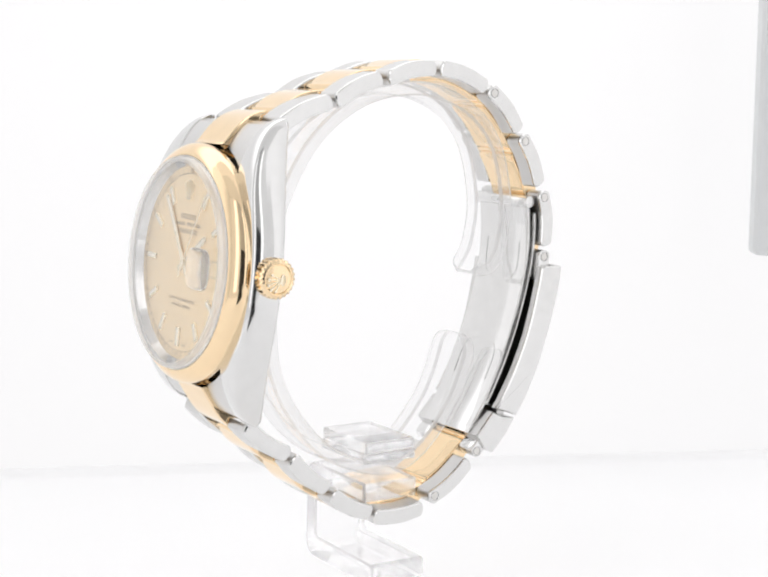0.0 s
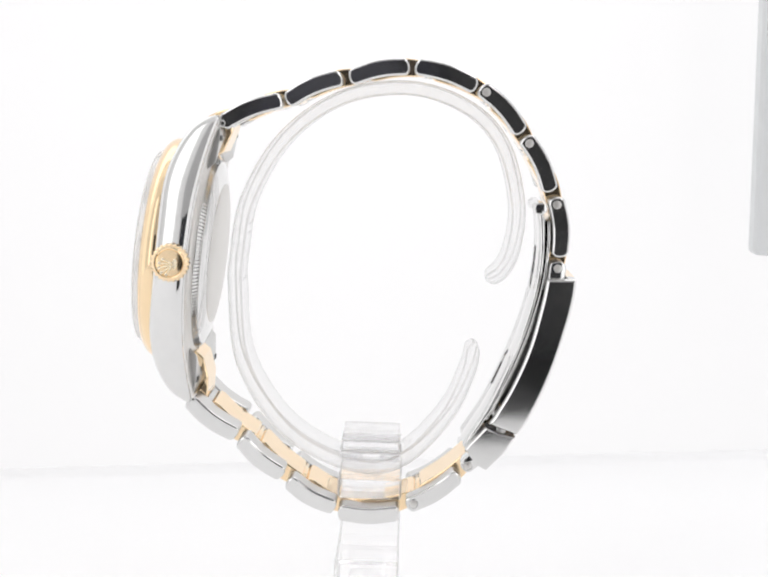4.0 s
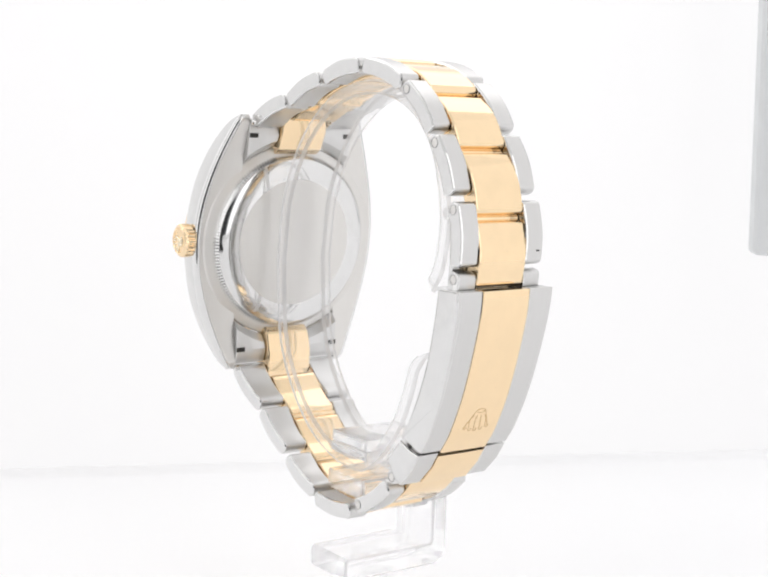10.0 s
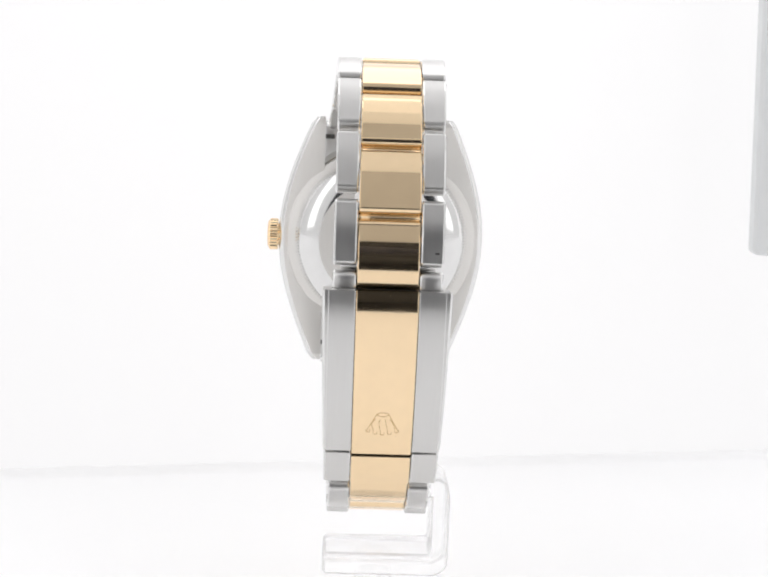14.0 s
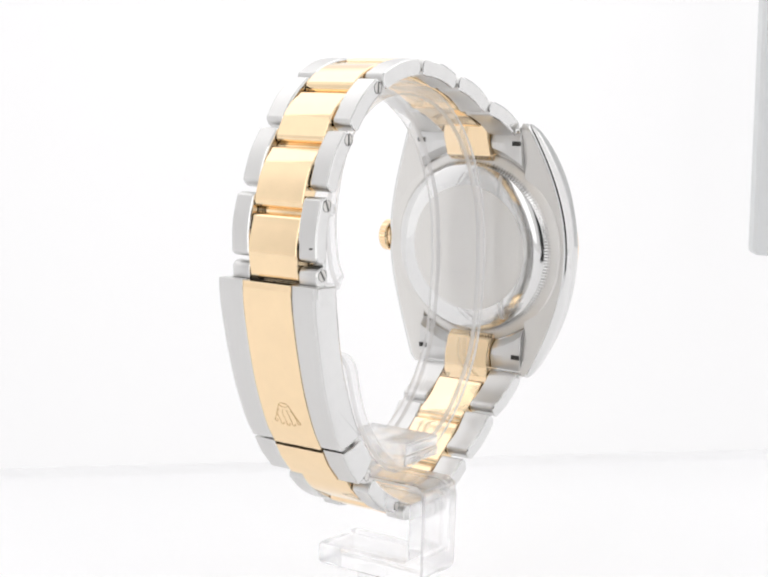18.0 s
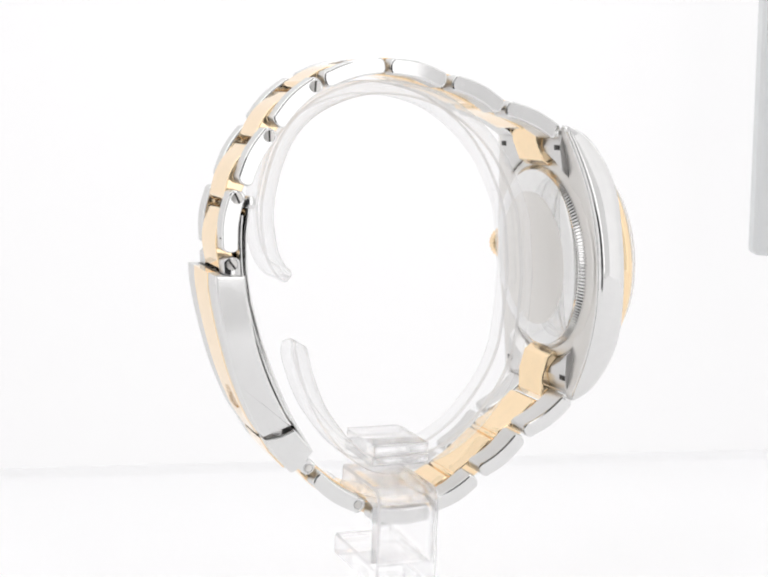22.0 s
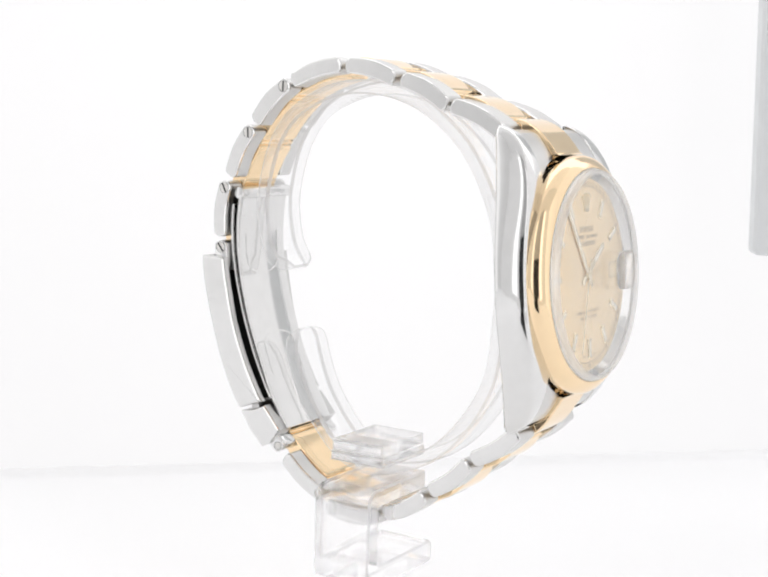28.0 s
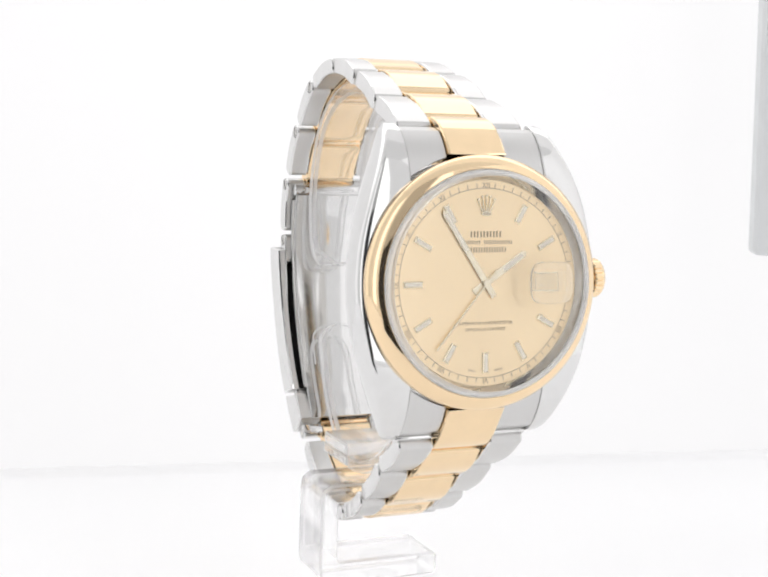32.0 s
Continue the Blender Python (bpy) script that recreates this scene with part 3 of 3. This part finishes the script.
    part("gasket", Shape().add(*lathe([(16.12, -1.14), (16.2, -1.2), (16.72, -1.2), (16.74, -1.32), (16.8, -1.32), (16.8, -0.8), (16.52, -0.8), (16.52, -1.1)], 128, True)).move(head).done(GASKET), watch, "white gasket between crystal and bezel")
    v, f, _ = lathe([(0.05, -2.45), (10, -2.45), (15.8, -2.45), (16.25, -2.32), (16.62, -1.95), (16.7, -1.22), (10, -1.22), (0.05, -1.22)], 128)
    cr = part("crystal", Shape().add(v, f, [0] * 256 + [1] * 384 + [0] * 256 + [0, 0]).move(head).done(CRYSTAL, CRYSTAL_EDGE, smooth=25), watch, "clear flat sapphire crystal with a whitened bevelled edge")
    # magnifier over the date
    lo = []
    for q, y in ((1.0, -2.465), (1.0, -2.72), (0.965, -2.86), (0.85, -3.02), (0.62, -3.17), (0.3, -3.26), (0.04, -3.28)):
        ring = []
        for i in range(32):
            a = 2 * math.pi * i / 32
            c, d = math.cos(a), math.sin(a)
            ring.append((9.75 + 3.6 * q * math.copysign(abs(c) ** 0.55, c), y, 3.15 * q * math.copysign(abs(d) ** 0.55, d)))
        lo.append(ring)
    v, f, _ = rings(lo)
    part("date_magnifier", Shape().add(v, f, [1] * 32 + [0] * (len(f) - 32)).move(head).done(LENS_GLASS, CRYSTAL_EDGE, smooth=50), cr, "clear bubble magnifier above the date window")
    # winding crown
    n, cy, cz, co = 96, 4.5, 0.22, 0.5               # the crown's axis and how far it stands out
    wv = lambda i: 0.17 if (i // 2) % 2 == 0 else 0.0
    lo = []
    for r, x, w in ((2.0, 18.6, 0), (2.2, 19.5, 0), (2.75, 19.55, 1), (2.9, 19.75, 1), (2.9, 21.02, 1), (2.74, 21.26, 0.7), (2.56, 21.46, 0.2), (2.38, 21.58, 0), (2.24, 21.54, 0), (2.1, 21.34, 0), (1.4, 21.38, 0), (0.5, 21.4, 0)):
        lo.append([(x + co, cy + (r + w * wv(i)) * math.cos(2 * math.pi * i / n), cz + (r + w * wv(i)) * math.sin(2 * math.pi * i / n)) for i in range(n)])
    wc = part("winding_crown", Shape().add(*rings(lo)).move(head).done(GOLD, smooth=28), watch, "fluted gold winding crown")
    s = Shape()
    for k, n in enumerate((2.0, 2.35, 2.55, 2.45, 2.1)):
        a, o = radians(161.5 + 19 * k), 0.15
        p0, p1 = (0.55 + 0.25 * math.cos(a), -0.1 + 0.45 * math.sin(a)), (0.8 + n * math.cos(a), -0.1 + n * math.sin(a))
        nx, nz = -math.sin(a) * o, math.cos(a) * o
        lo = []
        for h, w in ((-0.15, 1.0), (0.04, 1.0), (0.15, 0.72), (0.2, 0.3)):
            lo.append([(21.36 + co + h, cy + y, cz + z) for y, z in ((p0[0] - nx * w, p0[1] - nz * w), (p0[0] + nx * w, p0[1] + nz * w), (p1[0] + nx * 0.7 * w, p1[1] + nz * 0.7 * w), (p1[0] - nx * 0.7 * w, p1[1] - nz * 0.7 * w))])
        s.add(*rings(lo))
        s.add(*rings([[(21.36 + co + h, cy + p1[0] + r * math.cos(2 * math.pi * j / 12), cz + p1[1] + r * math.sin(2 * math.pi * j / 12)) for j in range(12)] for h, r in ((-0.2, 0.29), (0.1, 0.29), (0.22, 0.24), (0.3, 0.1))]))
    s.add(*rings([[(x + co, cy + 0.82 + a * math.cos(2 * math.pi * j / 20), cz - 0.1 + b * math.sin(2 * math.pi * j / 20)) for j in range(20)] for x, a, b in ((21.2, 0.42, 0.88), (21.5, 0.42, 0.88), (21.6, 0.34, 0.78), (21.55, 0.2, 0.58), (21.4, 0.14, 0.5))]))
    part("emblem", s.move(head).done(PALE_GOLD), wc, "raised coronet emblem on the crown")
    # case back
    cb = part("case_back", Shape().add(*lathe([(15.0, 5.6), (18.25, 5.7), (18.35, 6.9), (18.1, 7.15), (16.75, 7.5), (15.6, 7.6)], 128)).move(head).done(SATIN, smooth=25), watch, "brushed steel case back rim")
    n = 680
    w2 = lambda i: 0.0 if i % 4 < 2 else -0.5
    part("fluted_ring", Shape().add(*lathe([(16.72, 7.4), (16.66, 7.6), (15.95, 8.4), (15.75, 8.46)], n, False, w2)).move(head).done(STEEL, smooth=20), cb, "finely fluted steel ring")
    part("back_dome", Shape().add(*lathe([(15.3, 7.7), (15.75, 8.3), (15.8, 8.45), (15.65, 8.56), (14.0, 8.98), (12.0, 9.32)], 128)).move(head).done(STEEL, smooth=40), cb, "polished sloping steel ring")
    part("back_plate", Shape().add(*lathe([(12.05, 9.1), (12.0, 9.36), (11.7, 9.4), (5, 9.42), (0.05, 9.42)], 96)).move(head).done(SATIN, smooth=30), cb, "plain brushed steel back centre")
    # end links between the lugs
    for sg, by, bz, far in ((-1, 8.5, -23.75, 1.0), (1, 9.0, 22.6, 0.0)):
        part("spring_bar", Shape().add(*tube((by, bz), 0.62, -11.1, 11.1, 16)).move(head).done(STEEL), watch, "thin steel spring bar between the lugs")
        for sx in (-1, 1):
            loops = []
            for k, x in enumerate([STEEL_IN, STEEL_IN + 0.12] + [STEEL_IN + 0.12 + (11.05 - STEEL_IN) * k / 8 for k in range(1, 8)] + [11.05, 11.17]):
                z0 = math.sqrt(19.2 ** 2 - x * x)
                rim, zi = 0.12 if k in (0, 10) else 0.0, math.sqrt(18.4 ** 2 - x * x)
                q = [(lug_front(z) + 0.22 + rim, z) for z in [z0 + (22.6 - z0) * k / 9 for k in range(10)]]
                q += [(7.6, 23.2 - rim), (8.5, 23.0 - rim), (8.9 - rim, 22.2), (9.2 - rim, 20.2), (8.8 - rim, zi + 1.5), (7.4, zi + 0.2), (7.0, zi + 0.08), (q[0][0] + 0.7, z0)]
                loops.append([(sx * x, y, z * sg) for y, z in q])
            v, f, m = rings(loops)
            part("end_link", Shape().add(v, f, [1] * len(f)).move(head).done(STEEL, BRUSHED, smooth=20), watch, "brushed steel end link between the lugs")
            # no hole is cut: a dark slab gives the slot's shade
            part("spring_bar_slot", Shape().add(*slab([(8.9, 19.75 * sg), (9.28, 19.75 * sg), (9.28, 20.6 * sg), (8.9, 20.6 * sg)], sx * 9.4, sx * 11.15, 0.05)).move(head).done(DARK), watch, "dark slab for the shade in the spring bar slot")
        g = [tuple(p) for p in spline([(2.2, 19.0), (2.8, 19.6), (3.5, 20.6), (4.4, 21.8), (5.5, 22.95 + far * 0.3), (6.9, 24.0 + far * 0.7), (8.4, 24.7 + far)], 16)] + [(9.4, 25.0 + far), (10.4, 23.6 + far), (10.2, 21), (9.0, 17.6), (7.6, 16.6), (4.2, 18.9)]
        part("center_end_link", Shape().add(*slab([(y, z * sg) for y, z in g], -GOLD_HALF, GOLD_HALF, 0.22)).move(head).done(GOLD, smooth=20), watch, "polished gold centre end link")


def words(body, size, x, z, turn=0.0, y=-0.03):
    """Printed letters as a flat mesh in the dial's plane."""
    cu = bpy.data.curves.new("letters", "FONT")
    cu.body, cu.size, cu.align_x, cu.align_y, cu.resolution_u = body, size, "CENTER", "CENTER", 3
    ob = new("letters", cu)
    me = bpy.data.meshes.new_from_object(ob.evaluated_get(bpy.context.evaluated_depsgraph_get()))
    bpy.data.objects.remove(ob)
    c, s = math.cos(turn), math.sin(turn)
    v = [(x + c * p.co.x + s * p.co.y, y, z - s * p.co.x + c * p.co.y) for p in me.vertices]
    f = [tuple(p.vertices) for p in me.polygons]
    bpy.data.meshes.remove(me)
    return v, f


def bar(cx, cz, w, h, turn=0.0, y0=0.0, y1=-0.03, e=0.0):
    """A flat or bevelled bar on the dial; turn is clockwise."""
    c, s = math.cos(turn), math.sin(turn)
    q = [(-w / 2, -h / 2), (w / 2, -h / 2), (w / 2, h / 2), (-w / 2, h / 2)]
    pl = lambda pts, y: [(cx + c * a + s * b, y, cz - s * a + c * b) for a, b in pts]
    lo = [pl(q, y0), pl(q, y1 + e), pl(inset(q, e), y1)] if e else [pl(q, y0), pl(q, y1)]
    v, f, _ = rings(lo)
    return v, f


def dial(watch):
    d = part("dial", Shape().add(*lathe([(15.24, 0.45), (15.24, 0.0), (8, 0.0), (0.05, 0.0)], 96)).move(head).done(CHAMPAGNE), watch, "champagne gold dial with a sunray finish")
    for k in range(12):
        a = 2 * math.pi * k / 12
        if k in (0, 3):
            continue
        s = Shape().add(*bar(11.75 * math.sin(a), 11.75 * math.cos(a), 0.95, 3.0, a, 0.0, -0.32, 0.14))
        hm = part("hour_marker", s.move(head).done(PALE_GOLD, smooth=20), d)
        part("lume_strip", Shape().add(*bar(11.75 * math.sin(a), 11.75 * math.cos(a), 0.52, 2.5, a, -0.3, -0.335)).move(head).done(LUME, smooth=0), hm, "pale cream filling")
    s = Shape()
    for k in range(60):
        a = 2 * math.pi * k / 60
        if k % 5:
            s.add(*bar(14.38 * math.sin(a), 14.38 * math.cos(a), 0.1, 0.75, a, 0.0, -0.012))
    n = 120
    for r in (13.98,):
        lo = [[(q * math.sin(2 * math.pi * i / n), y, q * math.cos(2 * math.pi * i / n)) for i in range(n)] for q, y in ((r, 0.0), (r, -0.012), (r + 0.085, -0.012), (r + 0.085, 0.0))]
        v, f, _ = rings(lo, (False, False))
        s.add(v, f)
    part("minute_track", s.move(head).done(INK, smooth=0), d, "fine printed minute track", "stuff")
    s = Shape()
    for k, t in enumerate(("XII", "I", "II", "III", "IIII", "V", "VI", "VII", "VIII", "IX", "X", "XI")):
        a = 2 * math.pi * k / 12
        s.add(*words(t, 1.1, 14.42 * math.sin(a), 14.42 * math.cos(a), a))
    part("roman_numerals", s.move(head).done(INK, smooth=0), d, "tiny printed Roman numerals")
    for body, size, z in (("SUPERLATIVE CHRONOMETER", 0.66, -5.9), ("OFFICIALLY CERTIFIED", 0.66, -6.85)):
        part("dial_lettering", Shape().add(*words(body, size, 0, z)).move(head).done(INK, smooth=0), d, "fine dark printed lettering")
    for body, a in (("SWISS", math.pi + 0.17), ("MADE", math.pi - 0.17)):
        part("dial_lettering", Shape().add(*words(body, 0.5, 13.05 * math.sin(a), 13.05 * math.cos(a), a - math.pi)).move(head).done(INK, smooth=0), d, "fine dark printed lettering")
    for w, h, z, nb in ((5.3, 1.0, 7.25, 5), (8.9, 0.62, 6.05, 15), (6.9, 0.85, 4.95, 8)):
        s = Shape()
        for k in range(nb):
            if nb == 15 and k == 6:
                continue
            p = w / nb
            for o in (-0.26, 0.26):
                s.add(*bar(-w / 2 + p * (k + 0.5 + o), z, p * 0.22, h * 0.9, 0, 0, -0.012))
        part("print_bar", s.move(head).done(INK, smooth=0), d, "row of small printed bars")
    s = Shape()
    for k in range(5):
        x0, x1, z1 = (k - 2) * 0.3, (k - 2) * 0.66, 12.75 - 0.14 * (k - 2) ** 2
        q = [(x0 - 0.15, 10.5), (x0 + 0.15, 10.5), (x1 + 0.07, z1), (x1 - 0.07, z1)]
        v, f, _ = rings([[(x, 0.0, z) for x, z in q], [(x, -0.25, z) for x, z in inset(q, 0.04)]])
        s.add(v, f)
        v, f, _ = rings([[(x1 + 0.17 * math.cos(2 * math.pi * j / 8), y, z1 + 0.14 + 0.17 * math.sin(2 * math.pi * j / 8)) for j in range(8)] for y in (0.0, -0.25)])
        s.add(v, f)
    v, f, _ = rings([[(a * math.cos(2 * math.pi * j / 16), y, 10.25 + b * math.sin(2 * math.pi * j / 16)) for j in range(16)] for y, a, b in ((0.0, 0.85, 0.3), (-0.26, 0.85, 0.3), (-0.26, 0.6, 0.13), (0.0, 0.6, 0.13))])
    s.add(v, f)
    part("emblem", s.move(head).done(PALE_GOLD), d, "applied gold coronet at twelve o'clock")
    part("date_frame", Shape().add(*bar(10.5, 0, 3.25, 2.55, 0, 0, -0.025)).move(head).done(PALE_GOLD, smooth=0), d, "thin gold edge of the date opening")
    part("date_window", Shape().add(*bar(10.5, 0, 3.0, 2.3, 0, 0, -0.04)).move(head).done(DATE, smooth=0), d, "pale date window")


def pointers(watch):
    """The hour, minute and second pointers; returns the two that move."""
    def pointer(name, length, width, tail, y, tip, label):
        s = Shape()
        q = [(-width / 2, -tail), (width / 2, -tail), (width / 2, length - tip), (0.06, length), (-0.06, length), (-width / 2, length - tip)]
        lo = [[(x, y + 0.12, z) for x, z in q], [(x, y + 0.03, z) for x, z in q], [(x, y, z) for x, z in inset(q, 0.06)]]
        v, f, _ = rings(lo)
        s.add(v, f)
        c = [(0.62 * math.cos(2 * math.pi * j / 20), 0.62 * math.sin(2 * math.pi * j / 20)) for j in range(20)]
        v, f, _ = rings([[(x, y + 0.13, z) for x, z in c], [(x, y - 0.05, z) for x, z in c], [(x * 0.8, y - 0.1, z * 0.8) for x, z in c]])
        s.add(v, f)
        ob = part(name, s.done(PALE_GOLD, smooth=20), watch, label)
        if width > 0.5:
            q = [(-width * 0.26, length * 0.45), (width * 0.26, length * 0.45), (width * 0.26, length - 0.7), (-width * 0.26, length - 0.7)]
            part("lume_strip", Shape().add(*rings([[(x, y + o, z) for x, z in q] for o in (0.01, -0.015)])).done(LUME, smooth=0), ob, "pale cream filling")
        return ob
    h = pointer("hour_pointer", 8.1, 1.1, 2.4, -0.16, 0.5, "gold baton hour pointer")
    m = pointer("minute_pointer", 12.9, 0.95, 2.4, -0.34, 0.6, "gold baton minute pointer")
    s = pointer("second_pointer", 12.6, 0.22, 2.6, -0.5, 0.3, "thin gold seconds pointer")
    return h, m, s


def on_dial(angle):
    return Matrix.Translation((DIAL[0] * U, DIAL[1] * U, (DIAL[2] + BASE) * U)) @ Matrix.Rotation(LEAN, 4, "X") @ Matrix.Rotation(radians(angle), 4, "Y")


# ---------------------------------------------------------------- the stand
def stand():
    root = tagged(new("watch_stand"), "clear acrylic C-shaped watch stand on a cranked foot", "watch stand")

    def lift(x, y, z):
        return x, y, z + FLOOR
    line = [(18.3, -7.4), (20.9, -5.6), (23.0, -1.2), (23.6, 6.9), (20.6, 17.2), (14.2, 23.7), (3.8, 26.9), (-8.2, 24.9), (-18.2, 17.6), (-24.4, 6.8), (-26.1, -3.0), (-26.3, -9.0),
            (-24.8, -21.6), (-18.8, -31.8), (-10.9, -38.0), (-1.0, -40.6), (6.2, -38.0), (12.9, -30.3), (16.3, -22.5), (17.2, -17.6)]

    L = spline(line, 170)
    S = [0.0]
    for k in range(1, 170):
        S.append(S[-1] + (L[k] - L[k - 1]).length)
    loops = []
    for k, p in enumerate(L):
        d = (L[min(k + 1, 169)] - L[max(k - 1, 0)]).normalized()
        n = Vector((-d.y, d.x)) * 2.4
        tip = max(0.0, 1 - min(S[k], S[-1] - S[k]) / 3.6)
        wd, e = 5.35 - 3.2 * (1 - math.sqrt(1 - 0.99 * tip * tip)), 0.68
        q = [(-wd + e, 0), (wd - e, 0), (wd, 0.12), (wd, 0.88), (wd - e, 1), (-wd + e, 1), (-wd, 0.88), (-wd, 0.12)]
        thin = math.sqrt(1 - 0.94 * max(0.0, 1 - min(S[k], S[-1] - S[k]) / 1.3) ** 2)
        loops.append([(x, p.x + n.x * (0.5 + (u - 0.5) * thin), p.y + n.y * (0.5 + (u - 0.5) * thin)) for x, u in q])
    v, f, _ = rings(loops)
    part("ring", Shape().add(v, f, [0, 1, 2, 1, 0, 1, 2, 1] * 169 + [1, 1]).move(lift).done(ACRYLIC, RIM, SIDE, smooth=40), root, "clear open acrylic ring")
    # two shallow moulded panels on the ring's inner face
    inner = sorted([(z, y) for y, z in strip(line, 2.4, 0.0, 96)[30:66]])
    face = lambda z: float(np.interp(z, [p[0] for p in inner], [p[1] for p in inner]))
    for z0, z1 in ((-7.9, 0.3), (1.7, 8.6)):
        s = Shape()
        o = [(-3.1 + 0.5, z0), (3.1 - 0.5, z0), (3.1, z0 + 0.5), (3.1, z1 - 0.5), (2.6, z1), (-2.6, z1), (-3.1, z1 - 0.5), (-3.1, z0 + 0.5)]
        fine = [(o[k][0] + (o[(k + 1) % 8][0] - o[k][0]) * u / 4, o[k][1] + (o[(k + 1) % 8][1] - o[k][1]) * u / 4) for k in range(8) for u in range(4)]
        lo = [[(x, face(z) + h, z) for x, z in inset(fine, d)] for d, h in ((0.0, -0.1), (0.05, 0.08), (0.2, 0.08), (0.25, -0.1))]
        v, f, _ = rings(lo + lo[:1], (False, False))
        part("moulded_frame", s.add(v, f).move(lift).done(ACRYLIC, smooth=30), root)
    # cranked arm: a stepped block inside the ring, out past the bracelet, down and back under it
    o = [(6.0, -44.6), (-9.6, -44.6), (-9.6, -54.0), (-9.2, -54.8), (8.6, -54.8), (9.2, -55.4), (9.2, -58.2), (8.6, -58.8), (-10.0, -58.8)]
    o += [(-10.0 - 2.8 * math.sin(a * math.pi / 12), -56.0 - 2.8 * math.cos(a * math.pi / 12)) for a in range(1, 7)]
    o += [(-12.8, -44.4), (-12.4, -42.2), (-11.0, -41.3), (6.0, -41.3)]
    lo = [[(x, y, z) for x, z in p] for p, y in ((inset(o, 0.35), -6.6), (o, -6.25), (o, 4.05), (inset(o, 0.35), 4.4))]
    v, f, _ = rings(lo)
    n = len(o)
    part("arm", Shape().add(v, f, [1] * n + [0] * n + [1] * n + [0, 0]).move(lift).done(MOULDED, RIM, smooth=40), root, "clear cranked acrylic arm")
    for y0, y1, z0, z1 in ((-6.4, 4.2, -38.1, -36.4), (-6.1, 3.9, -36.3, -34.4)):
        part("block", Shape().add(*clear_slab([(y0, z0), (y1, z0), (y1, z1), (y0, z1)], -8.6, 5.6, 0.35)).move(lift).done(MOULDED, RIM, MOULDED), root, "clear ridged acrylic block")
    n = 32
    lo = [[(0.2 + r * math.cos(2 * math.pi * i / n), -1.1 + r * math.sin(2 * math.pi * i / n), z) for i in range(n)] for r, z in ((3.2, -58.81), (3.3, -60), (3.3, -72), (9.0, -72.6), (9.2, -73.2), (9.2, -75.0))]
    v, f, _ = rings(lo)
    part("post", Shape().add(v, f).move(lift).done(ACRYLIC, smooth=40), root, "clear acrylic post with a round foot")
    return root


board()
photo_camera()
watch = tagged(new("wristwatch"), "two-tone steel and gold wristwatch on a clear acrylic stand", "watch")
case(watch)
bracelet(watch)
clasp(watch)
dial(watch)
HOUR, MINUTE, SECOND = pointers(watch)
STAND = stand()
for ob in scene.objects:                         # clear panes let the light through
    if ob.type == "MESH" and ob.data.materials and ob.data.materials[0] in (CRYSTAL, LENS_GLASS, ACRYLIC, RIM, MOULDED):
        ob.visible_shadow = False


def motions():
    times = [2.0 * k for k in range(17)]
    walk(watch, [(t, turned(t, (FLOOR - BASE) * U)) for t in times])
    walk(STAND, [(t, turned(t, 0.0)) for t in times])
    walk(SECOND, [(t, on_dial(28.2 + 6.0 * t)) for t in times])
    walk(MINUTE, [(t, on_dial(323.4 + 0.1 * t)) for t in (0.0, 16.0, 32.0)])
    HOUR.matrix_basis = on_dial(56.0)


motions()
